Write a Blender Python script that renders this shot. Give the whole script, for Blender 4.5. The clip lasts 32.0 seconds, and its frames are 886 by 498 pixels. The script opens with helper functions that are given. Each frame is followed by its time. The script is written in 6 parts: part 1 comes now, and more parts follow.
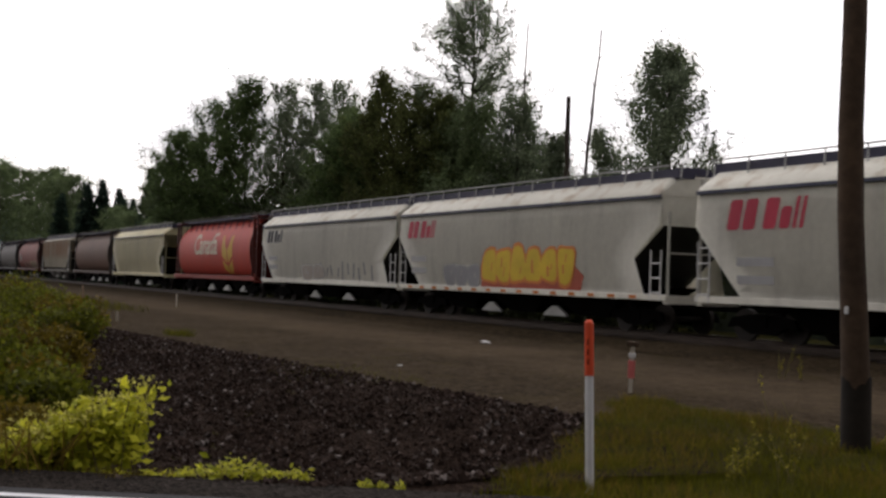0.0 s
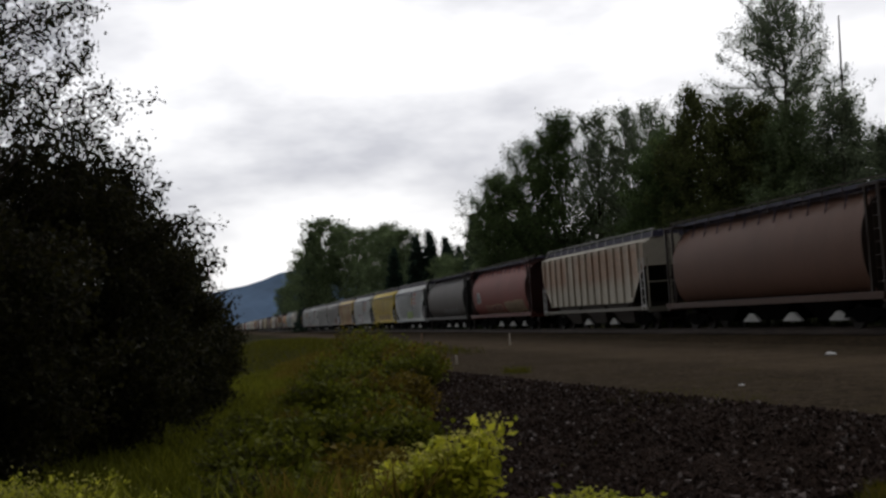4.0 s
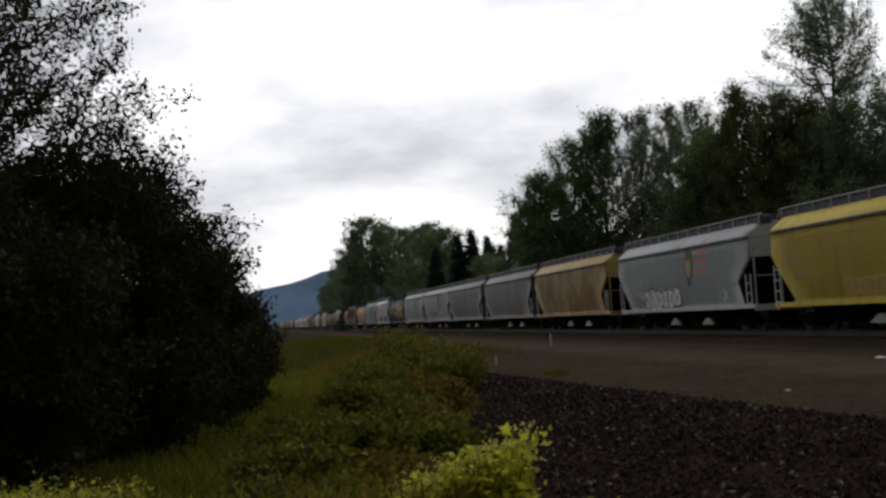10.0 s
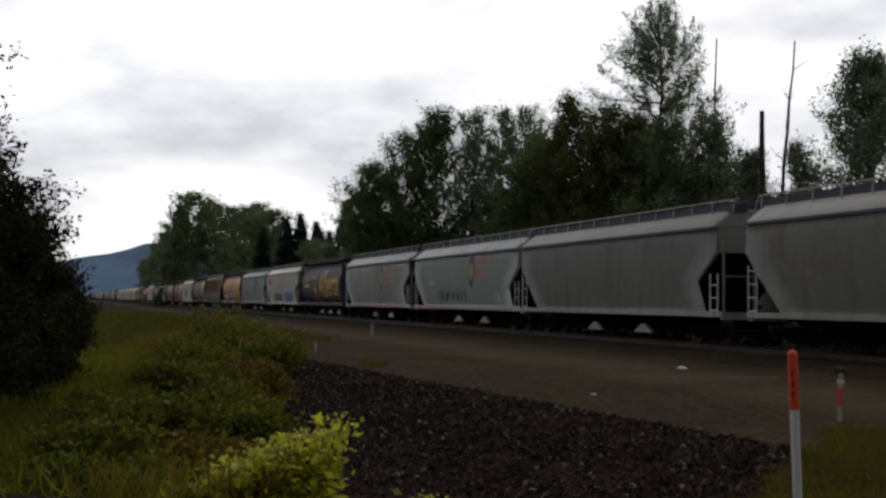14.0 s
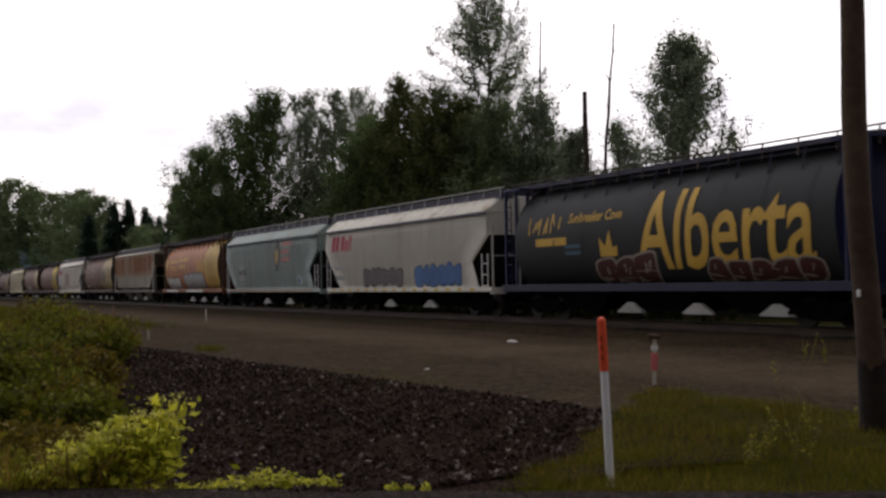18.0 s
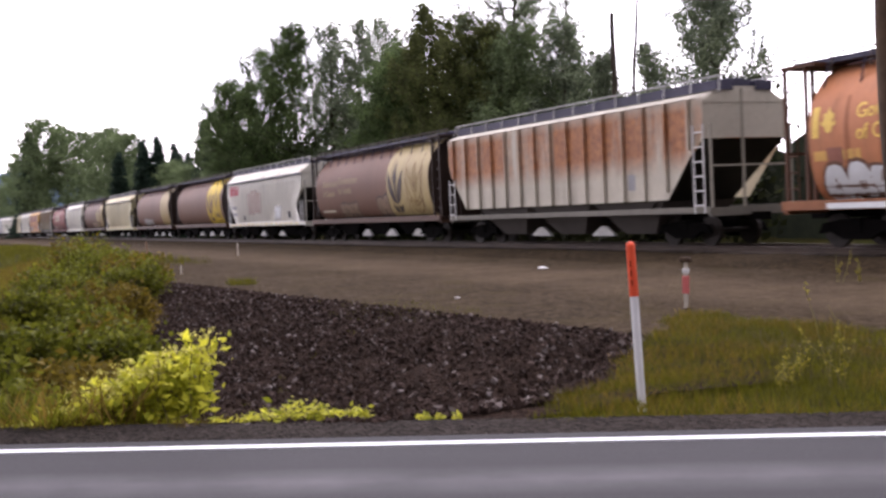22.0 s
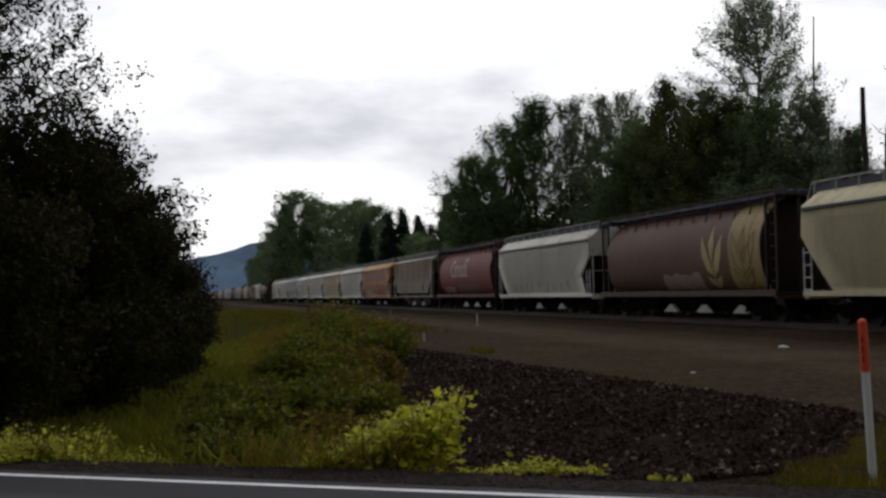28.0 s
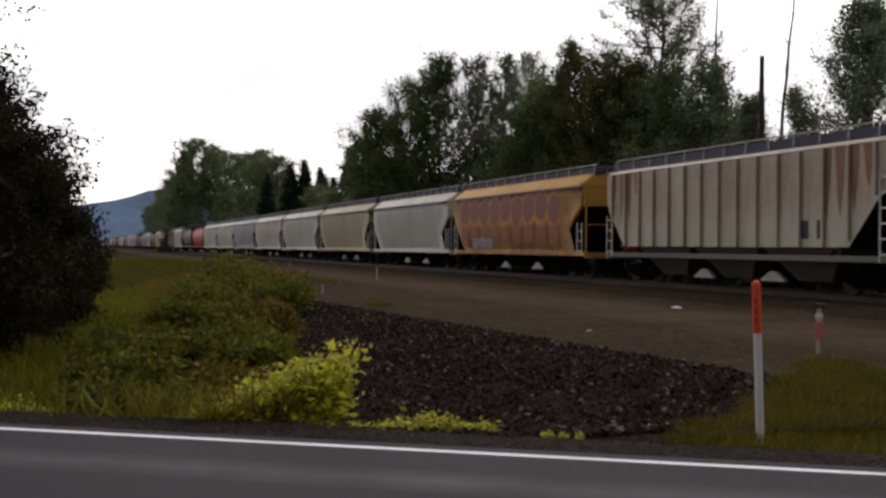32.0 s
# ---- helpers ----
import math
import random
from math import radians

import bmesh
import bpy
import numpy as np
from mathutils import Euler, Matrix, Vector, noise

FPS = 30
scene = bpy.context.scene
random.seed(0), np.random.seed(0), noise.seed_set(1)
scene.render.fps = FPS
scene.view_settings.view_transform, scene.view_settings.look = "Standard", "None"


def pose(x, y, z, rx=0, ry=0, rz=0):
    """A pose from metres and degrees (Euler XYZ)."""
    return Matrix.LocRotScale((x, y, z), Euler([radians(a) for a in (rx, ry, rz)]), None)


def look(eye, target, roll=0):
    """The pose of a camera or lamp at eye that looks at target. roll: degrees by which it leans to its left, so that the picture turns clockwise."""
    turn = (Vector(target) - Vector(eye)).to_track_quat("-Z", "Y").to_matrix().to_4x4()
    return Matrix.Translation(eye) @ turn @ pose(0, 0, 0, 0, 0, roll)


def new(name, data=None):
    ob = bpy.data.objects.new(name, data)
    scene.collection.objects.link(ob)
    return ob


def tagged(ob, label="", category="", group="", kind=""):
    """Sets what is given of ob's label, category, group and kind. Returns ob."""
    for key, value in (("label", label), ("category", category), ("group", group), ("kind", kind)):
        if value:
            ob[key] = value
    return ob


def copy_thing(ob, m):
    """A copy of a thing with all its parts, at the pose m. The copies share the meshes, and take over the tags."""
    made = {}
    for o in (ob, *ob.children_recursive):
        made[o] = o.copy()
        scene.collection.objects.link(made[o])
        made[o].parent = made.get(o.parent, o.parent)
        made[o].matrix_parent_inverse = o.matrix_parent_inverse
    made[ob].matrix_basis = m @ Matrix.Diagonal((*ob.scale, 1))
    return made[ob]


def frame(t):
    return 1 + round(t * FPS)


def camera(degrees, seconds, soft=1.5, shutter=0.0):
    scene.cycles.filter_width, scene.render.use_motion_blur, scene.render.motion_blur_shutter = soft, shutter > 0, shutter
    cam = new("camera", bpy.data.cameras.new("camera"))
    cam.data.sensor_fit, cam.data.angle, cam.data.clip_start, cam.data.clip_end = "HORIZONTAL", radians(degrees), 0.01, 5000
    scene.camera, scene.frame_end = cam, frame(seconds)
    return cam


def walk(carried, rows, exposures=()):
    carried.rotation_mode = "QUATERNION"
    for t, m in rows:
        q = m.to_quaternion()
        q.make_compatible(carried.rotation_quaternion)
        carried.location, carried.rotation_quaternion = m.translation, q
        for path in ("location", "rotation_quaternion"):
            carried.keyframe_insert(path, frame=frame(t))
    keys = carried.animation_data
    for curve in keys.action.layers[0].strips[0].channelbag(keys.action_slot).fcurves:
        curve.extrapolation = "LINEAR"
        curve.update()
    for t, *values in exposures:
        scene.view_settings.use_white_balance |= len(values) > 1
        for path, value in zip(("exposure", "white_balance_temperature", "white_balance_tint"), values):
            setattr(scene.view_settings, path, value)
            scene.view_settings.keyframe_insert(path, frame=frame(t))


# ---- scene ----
cam = camera(42.8, 32.0, soft=2.7, shutter=0.15)
PATH = [
    (0.0, -0.462, 0.116, 1.617, 91.593, -1.888, 61.852),
    (0.5, -0.094, 0.012, 1.510, 92.852, -1.894, 61.678),
    (1.0, -0.500, 0.158, 1.527, 93.554, -1.770, 64.259),
    (1.5, -0.593, 0.169, 1.583, 93.998, -1.104, 68.836),
    (2.0, -0.379, 0.074, 1.602, 93.556, 0.556, 73.250),
    (2.5, -0.142, -0.048, 1.608, 93.331, 2.238, 76.408),
    (3.0, -0.021, -0.075, 1.613, 93.194, 3.293, 77.828),
    (3.5, -0.168, -0.023, 1.610, 93.202, 3.760, 78.107),
    (5.5, -0.556, 0.108, 1.601, 94.417, 3.025, 79.420),
    (6.0, -0.447, 0.087, 1.612, 94.777, 3.110, 79.861),
    (6.5, -0.137, 0.038, 1.660, 95.198, 3.573, 80.367),
    (7.0, 0.259, -0.006, 1.732, 95.267, 4.295, 80.822),
    (7.5, 0.676, -0.088, 1.746, 95.237, 4.542, 81.224),
    (8.0, 0.895, -0.117, 1.746, 95.152, 5.023, 81.630),
    (8.5, 0.969, -0.139, 1.734, 94.956, 5.400, 81.797),
    (9.0, 0.696, -0.044, 1.733, 94.814, 5.956, 82.171),
    (9.5, -0.029, 0.069, 1.675, 94.105, 4.350, 81.467),
    (10.0, -0.734, 0.216, 1.648, 93.458, 3.440, 80.448),
    (10.5, -1.279, 0.343, 1.628, 93.612, 1.985, 79.240),
    (11.0, -1.378, 0.375, 1.665, 94.485, -0.104, 77.447),
    (11.5, -0.572, 0.288, 1.759, 94.521, -0.018, 76.100),
    (12.0, -0.570, 0.261, 1.751, 93.886, -0.137, 74.388),
    (12.5, -0.583, 0.245, 1.755, 93.214, -0.051, 72.803),
    (13.0, -0.475, 0.187, 1.738, 92.844, -0.410, 71.646),
    (13.5, -0.659, 0.235, 1.708, 92.649, -0.594, 71.702),
    (15.5, -0.193, 0.065, 1.672, 92.535, -0.102, 69.507),
    (16.0, -0.172, 0.070, 1.672, 92.416, 0.049, 68.256),
    (16.5, -0.122, 0.051, 1.671, 92.276, 0.079, 66.969),
    (17.0, -0.092, 0.042, 1.675, 92.058, 0.193, 65.707),
    (17.5, -0.072, 0.026, 1.668, 91.817, 0.683, 64.489),
    (18.0, -0.158, 0.088, 1.657, 91.650, 1.121, 63.276),
    (18.5, -0.217, 0.101, 1.652, 91.632, 1.424, 61.949),
    (19.0, -0.219, 0.110, 1.645, 91.545, 1.759, 60.813),
    (19.5, -0.255, 0.123, 1.644, 91.210, 2.137, 60.123),
    (20.0, -0.240, 0.122, 1.630, 90.683, 2.383, 59.810),
    (20.5, -0.217, 0.128, 1.612, 89.770, 2.644, 59.847),
    (21.0, -0.308, 0.184, 1.623, 88.356, 3.506, 60.379),
    (21.5, -0.344, 0.100, 1.642, 87.260, 3.948, 61.236),
    (22.0, -0.223, 0.158, 1.662, 88.066, 2.658, 64.801),
    (22.5, -0.227, 0.145, 1.660, 88.615, 1.174, 69.998),
    (23.0, -0.180, 0.062, 1.650, 88.487, 0.491, 74.180),
    (23.5, -0.200, 0.071, 1.662, 88.639, 0.267, 75.433),
    (24.0, -0.231, 0.080, 1.678, 88.958, -0.008, 74.657),
    (24.5, -0.203, 0.080, 1.662, 89.389, -0.314, 73.764),
    (26.5, 0.091, 0.013, 1.625, 91.151, -0.313, 74.519),
    (27.0, 0.179, -0.054, 1.626, 91.401, -0.034, 75.487),
    (27.5, 0.533, -0.164, 1.612, 91.818, 0.567, 76.296),
    (28.0, 0.568, -0.166, 1.635, 92.211, 1.238, 76.758),
    (28.5, 0.539, -0.182, 1.623, 92.104, 1.540, 76.755),
    (29.0, 0.648, -0.203, 1.644, 91.995, 1.578, 76.405),
    (29.5, 0.606, -0.173, 1.651, 91.972, 1.543, 75.926),
    (30.0, 0.352, -0.115, 1.672, 91.871, 1.238, 75.253),
    (30.5, 0.600, -0.157, 1.705, 91.751, 1.183, 74.566),
    (31.0, 0.852, -0.207, 1.667, 91.327, 0.639, 73.764),
    (31.5, 0.897, -0.202, 1.642, 90.599, 0.309, 72.868),
    (32.0, 0.362, -0.076, 1.609, 89.882, -0.369, 71.756),
]
EXPOSURES = [(0.0, -1.15, 6800, 14), (1.0, -1.6, 6700, 12), (2.0, -1.85, 6550, 11), (3.0, -1.95, 6500, 10), (6.0, -1.85, 6500, 10), (13.0, -1.85, 6500, 10), (16.0, -1.85, 6600, 12), (17.0, -1.75, 6700, 14), (18.0, -1.4, 6750, 17), (19.0, -1.25, 6800, 19), (20.0, -0.85, 6750, 22), (21.0, -0.2, 6500, 27), (22.0, 0.25, 6400, 26), (22.5, -0.2, 6350, 26), (23.0, -0.55, 6150, 21), (24.0, -0.85, 6100, 14), (26.5, -1.7, 6500, 12), (28.0, -1.8, 6500, 10), (30.0, -1.85, 6550, 11), (31.0, -1.9, 6650, 13), (32.0, -1.3, 6800, 16)]
walk(cam, [(t, pose(x, y, z, rx, ry, rz)) for t, x, y, z, rx, ry, rz in PATH], EXPOSURES)

# ---- sky and sun: bright broken overcast ----
world = bpy.data.worlds.new("overcast_sky")
scene.world = world
world.use_nodes = True
wn, wl = world.node_tree.nodes, world.node_tree.links
wn.clear()
w_out = wn.new("ShaderNodeOutputWorld")
w_bg = wn.new("ShaderNodeBackground")
w_sky = wn.new("ShaderNodeTexSky")
w_sky.sky_type = "NISHITA"
w_sky.sun_disc = False
w_sky.sun_elevation = radians(42)
w_sky.sun_rotation = radians(296)
w_co = wn.new("ShaderNodeTexCoord")
w_map = wn.new("ShaderNodeMapping")
w_map.inputs["Scale"].default_value = (1.0, 1.0, 3.0)
w_n1 = wn.new("ShaderNodeTexNoise")
w_n1.inputs["Scale"].default_value = 3.9
w_n1.inputs["Detail"].default_value = 5.0
w_n1.inputs["Roughness"].default_value = 0.56
w_r1 = wn.new("ShaderNodeValToRGB")
w_r1.color_ramp.elements[0].position = 0.34
w_r1.color_ramp.elements[0].color = (0.62, 0.62, 0.67, 1)
w_r1.color_ramp.elements[1].position = 0.60
w_r1.color_ramp.elements[1].color = (1.12, 1.11, 1.12, 1)
w_mul = wn.new("ShaderNodeMixRGB")
w_mul.inputs["Fac"].default_value = 0.9
w_sc = wn.new("ShaderNodeMixRGB")
w_sc.blend_type = "MULTIPLY"
w_sc.inputs["Fac"].default_value = 1.0
w_sc.inputs["Color2"].default_value = (0.09, 0.09, 0.09, 1)
wl.new(w_sky.outputs[0], w_sc.inputs["Color1"])
wl.new(w_co.outputs["Generated"], w_map.inputs["Vector"])
wl.new(w_map.outputs[0], w_n1.inputs["Vector"])
wl.new(w_n1.outputs["Fac"], w_r1.inputs["Fac"])
wl.new(w_sc.outputs[0], w_mul.inputs["Color1"])
wl.new(w_r1.outputs[0], w_mul.inputs["Color2"])
wl.new(w_mul.outputs[0], w_bg.inputs["Color"])
w_bg.inputs["Strength"].default_value = 1.0
# the cloud is brightest on the side where the sun stands behind it
w_dot = wn.new("ShaderNodeVectorMath")
w_dot.operation = "DOT_PRODUCT"
w_dot.inputs[1].default_value = Vector((-0.85, 0.42, 0.32)).normalized()
w_rng = wn.new("ShaderNodeMapRange")
w_rng.interpolation_type = "SMOOTHSTEP"
w_rng.inputs["From Min"].default_value = -0.5
w_rng.inputs["From Max"].default_value = 0.85
w_rng.inputs["To Min"].default_value = 0.55
w_rng.inputs["To Max"].default_value = 3.8
wl.new(w_co.outputs["Generated"], w_dot.inputs[0])
wl.new(w_dot.outputs["Value"], w_rng.inputs["Value"])
wl.new(w_rng.outputs["Result"], w_bg.inputs["Strength"])
wl.new(w_bg.outputs[0], w_out.inputs["Surface"])

sun = new("sun", bpy.data.lights.new("sun", "SUN"))
sun.data.energy = 0.5
sun.data.angle = radians(25)
sun.data.color = (1.0, 0.96, 0.9)
sun.matrix_world = look((-85, 42, 75), (0, 0, 0))


# ---- materials ----
def nodes_of(name, rough=0.7, metal=0.0, spec=0.3):
    m = bpy.data.materials.new(name)
    m.use_nodes = True
    n = m.node_tree.nodes
    b = n["Principled BSDF"]
    b.inputs["Roughness"].default_value = rough
    b.inputs["Metallic"].default_value = metal
    b.inputs["Specular IOR Level"].default_value = spec
    return m, n, m.node_tree.links, b


def noise_of(n, l, scale, detail=5.0, vec=None, rough=0.6):
    t = n.new("ShaderNodeTexNoise")
    t.inputs["Scale"].default_value = scale
    t.inputs["Detail"].default_value = detail
    t.inputs["Roughness"].default_value = rough
    if vec is not None:
        l.new(vec, t.inputs["Vector"])
    return t.outputs["Fac"]


def ramp_of(n, l, fac, stops):
    r = n.new("ShaderNodeValToRGB")
    e = r.color_ramp.elements
    while len(e) < len(stops):
        e.new(0.5)
    for k, (p, c) in enumerate(stops):
        e[k].position = p
        e[k].color = (*c, 1)
    l.new(fac, r.inputs["Fac"])
    return r.outputs["Color"]


def mix_of(n, l, fac, a, b, mode="MIX"):
    m = n.new("ShaderNodeMixRGB")
    m.blend_type = mode
    for sock, v in ((m.inputs["Fac"], fac), (m.inputs["Color1"], a), (m.inputs["Color2"], b)):
        if isinstance(v, (int, float)):
            sock.default_value = v
        elif isinstance(v, tuple):
            sock.default_value = (*v, 1)
        else:
            l.new(v, sock)
    return m.outputs["Color"]


def bump_of(n, l, b, height, strength=0.4, dist=0.02):
    u = n.new("ShaderNodeBump")
    u.inputs["Strength"].default_value = strength
    u.inputs["Distance"].default_value = dist
    l.new(height, u.inputs["Height"])
    l.new(u.outputs[0], b.inputs["Normal"])


def shade(c, f):
    return tuple(min(1.0, v * f) for v in c)


def surface(name, c, rough=0.8, big=0.3, fine=6.0, vary=0.35, bump=0.3, metal=0.0, spec=0.3, dist=0.02):
    """A plain worn surface: base colour varied at two scales."""
    m, n, l, b = nodes_of(name, rough, metal, spec)
    co = n.new("ShaderNodeTexCoord").outputs["Object"]
    f1 = noise_of(n, l, big, 4, co)
    f2 = noise_of(n, l, fine, 6, co)
    a = ramp_of(n, l, f1, [(0.3, shade(c, 1 - vary)), (0.7, shade(c, 1 + vary))])
    d = ramp_of(n, l, f2, [(0.3, shade((1, 1, 1), 1 - vary)), (0.7, (1, 1, 1))])
    l.new(mix_of(n, l, 0.8, a, d, "MULTIPLY"), b.inputs["Base Color"])
    bump_of(n, l, b, f2, bump, dist)
    return m


def gravel_mat(name, dark, light, scale=9.0, stain=None, worn=None):
    m, n, l, b = nodes_of(name, 1.0, 0, 0.02)
    co = n.new("ShaderNodeTexCoord").outputs["Object"]
    v = n.new("ShaderNodeTexVoronoi")
    v.inputs["Scale"].default_value = scale
    l.new(co, v.inputs["Vector"])
    f1 = noise_of(n, l, 0.35, 5, co)
    f3 = noise_of(n, l, 3.0, 6, co)
    a = ramp_of(n, l, v.outputs["Color"], [(0.2, dark), (0.8, light)])
    a = mix_of(n, l, 0.7, a, ramp_of(n, l, f1, [(0.3, (0.6, 0.58, 0.55)), (0.7, (1.15, 1.1, 1.05))]), "MULTIPLY")
    a = mix_of(n, l, 0.7, a, ramp_of(n, l, f3, [(0.3, (0.6, 0.6, 0.6)), (0.65, (1.1, 1.1, 1.1))]), "MULTIPLY")
    if stain:
        f2 = noise_of(n, l, 0.8, 6, co)
        a = mix_of(n, l, ramp_of(n, l, f2, [(0.52, (0, 0, 0)), (0.68, (0.8, 0.8, 0.8))]), a, stain)
    if worn:
        # a paler driven strip along the road
        sx = n.new("ShaderNodeSeparateXYZ")
        l.new(co, sx.inputs[0])
        w = n.new("ShaderNodeMapRange")
        w.inputs["From Min"].default_value = worn[0]
        w.inputs["From Max"].default_value = worn[1]
        l.new(sx.outputs["Y"], w.inputs["Value"])
        f = ramp_of(n, l, w.outputs["Result"], [(0.0, (0, 0, 0)), (0.3, (0.55, 0.55, 0.55)), (0.7, (0.55, 0.55, 0.55)), (1.0, (0, 0, 0))])
        f = mix_of(n, l, 1.0, f, ramp_of(n, l, f1, [(0.3, (0.4, 0.4, 0.4)), (0.6, (1, 1, 1))]), "MULTIPLY")
        a = mix_of(n, l, f, a, mix_of(n, l, 1.0, ramp_of(n, l, f3, [(0.3, (0.7, 0.7, 0.7)), (0.7, (1, 1, 1))]), worn[2], "MULTIPLY"))
    l.new(a, b.inputs["Base Color"])
    bump_of(n, l, b, v.outputs["Distance"], 0.9, 0.05)
    return m


def asphalt_mat():
    """Grey asphalt with paler worn wheel tracks along the lane."""
    m, n, l, b = nodes_of("asphalt", 0.85, 0, 0.25)
    co = n.new("ShaderNodeTexCoord").outputs["Object"]
    d = n.new("ShaderNodeVectorMath")
    d.operation = "DOT_PRODUCT"
    d.inputs[1].default_value = (-0.845, 0.535, 0)
    l.new(co, d.inputs[0])
    w = n.new("ShaderNodeMapRange")
    w.inputs["From Min"].default_value = 4.75
    w.inputs["From Max"].default_value = 8.75
    l.new(d.outputs["Value"], w.inputs["Value"])
    track = ramp_of(n, l, w.outputs["Result"], [(0.0, (0, 0, 0)), (0.12, (0.9, 0.9, 0.9)), (0.25, (0, 0, 0)), (0.50, (0, 0, 0)), (0.60, (1, 1, 1)), (0.70, (0, 0, 0))])
    f1 = noise_of(n, l, 0.7, 5, co)
    f2 = noise_of(n, l, 55.0, 4, co)
    a = ramp_of(n, l, f2, [(0.3, (0.012, 0.012, 0.0135)), (0.7, (0.029, 0.0285, 0.032))])
    worn = mix_of(n, l, 1.0, track, ramp_of(n, l, f1, [(0.35, (0.25, 0.25, 0.25)), (0.65, (0.75, 0.75, 0.75))]), "MULTIPLY")
    a = mix_of(n, l, worn, a, (0.100, 0.097, 0.102))
    l.new(mix_of(n, l, 0.5, a, ramp_of(n, l, f1, [(0.3, (0.75, 0.75, 0.77)), (0.7, (1.1, 1.1, 1.1))]), "MULTIPLY"), b.inputs["Base Color"])
    bump_of(n, l, b, f2, 0.3, 0.006)
    return m


def leaf_mat(name, c1, c2, rough=0.65):
    m, n, l, b = nodes_of(name, rough, 0, 0.12)
    g = n.new("ShaderNodeNewGeometry")
    co = n.new("ShaderNodeTexCoord").outputs["Object"]
    f = noise_of(n, l, 0.6, 3, co)
    a = ramp_of(n, l, g.outputs["Random Per Island"], [(0.0, c1), (0.75, c2), (1.0, shade(c2, 1.5))])
    a = mix_of(n, l, 0.7, a, ramp_of(n, l, f, [(0.3, (0.55, 0.55, 0.55)), (0.7, (1.2, 1.15, 1.0))]), "MULTIPLY")
    l.new(a, b.inputs["Base Color"])
    t = n.new("ShaderNodeBsdfTranslucent")
    l.new(a, t.inputs["Color"])
    x = n.new("ShaderNodeMixShader")
    x.inputs["Fac"].default_value = 0.42
    l.new(b.outputs[0], x.inputs[1])
    l.new(t.outputs[0], x.inputs[2])
    l.new(x.outputs[0], n["Material Output"].inputs["Surface"])
    return m


MATS = {}


def car_paint(name, c, grime=(0.10, 0.08, 0.06), rust=0.0, streak=0.35, rust_top=False):
    """Weathered car paint: vertical dirt streaks, patches of rust, darker road film low down by noise."""
    if name in MATS:
        return MATS[name]
    if max(c) < 0.3:
        grime = shade(c, 0.45)
    m, n, l, b = nodes_of(name, 0.6 if max(c) < 0.3 else 0.55, 0, 0.25)
    co = n.new("ShaderNodeTexCoord").outputs["Object"]
    mp = n.new("ShaderNodeMapping")
    mp.inputs["Scale"].default_value = (1.1, 1.0, 0.14)
    l.new(co, mp.inputs["Vector"])
    st = noise_of(n, l, 1.6, 6, mp.outputs[0])
    big = noise_of(n, l, 0.28, 4, co)
    fine = noise_of(n, l, 5.0, 5, co)
    a = ramp_of(n, l, big, [(0.3, shade(c, 0.86)), (0.7, shade(c, 1.08))])
    a = mix_of(n, l, ramp_of(n, l, st, [(0.5, (0, 0, 0)), (0.75, (streak, streak, streak))]), a, grime)
    a = mix_of(n, l, 0.35, a, ramp_of(n, l, fine, [(0.3, (0.72, 0.7, 0.68)), (0.65, (1, 1, 1))]), "MULTIPLY")
    if rust:
        sx = n.new("ShaderNodeSeparateXYZ")
        l.new(co, sx.inputs[0])
        rn = noise_of(n, l, 0.9, 6, mp.outputs[0])
        rb = noise_of(n, l, 0.45, 5, co)
        if rust_top:
            band = ramp_of(n, l, n_scale(n, l, sx.outputs["Z"], 0.2), [(0.42, (0, 0, 0)), (0.56, (1, 1, 1)), (0.78, (1, 1, 1)), (0.86, (0.2, 0.2, 0.2))])
            f = mix_of(n, l, 1.0, ramp_of(n, l, rn, [(0.32, (0.0, 0.0, 0.0)), (0.52, (rust, rust, rust))]), band, "MULTIPLY")
        else:
            f = mix_of(n, l, 1.0, ramp_of(n, l, rb, [(0.5 if rust < 0.7 else 0.38, (0, 0, 0)), (0.66 if rust < 0.7 else 0.54, (rust, rust, rust))]), ramp_of(n, l, rn, [(0.3, (0.3, 0.3, 0.3)), (0.6, (1, 1, 1))]), "MULTIPLY")
        a = mix_of(n, l, f, a, ramp_of(n, l, fine, [(0.3, (0.17, 0.05, 0.015)), (0.7, (0.42, 0.15, 0.035))]))
    l.new(a, b.inputs["Base Color"])
    bump_of(n, l, b, big, 0.15, 0.03)
    MATS[name] = m
    return m


def n_scale(n, l, sock, k):
    m = n.new("ShaderNodeMath")
    m.operation = "MULTIPLY"
    m.inputs[1].default_value = k
    l.new(sock, m.inputs[0])
    return m.outputs[0]


def flat_paint(name, c, rough=0.6):
    if name not in MATS:
        MATS[name] = surface(name, c, rough, 0.8, 7.0, 0.14, 0.05)
    return MATS[name]


M_ASPHALT = asphalt_mat()
M_SHOULDER = gravel_mat("shoulder_gravel", (0.02, 0.017, 0.016), (0.06, 0.052, 0.047), 30.0)
M_LINE = surface("white_road_paint", (0.78, 0.79, 0.82), 0.6, 1.0, 14.0, 0.12, 0.1)
M_GRAVEL = gravel_mat("service_road_gravel", (0.031, 0.0235, 0.0145), (0.078, 0.059, 0.039), 14.0, (0.048, 0.037, 0.018), (11.6, 16.8, (0.112, 0.083, 0.055)))
M_BERM = gravel_mat("dark_bank_gravel", (0.014, 0.0090, 0.0068), (0.044, 0.0295, 0.023), 24.0)
M_STONE, sn, sl, sb = nodes_of("dark_broken_stone", 1.0, 0, 0.05)
sg = sn.new("ShaderNodeNewGeometry")
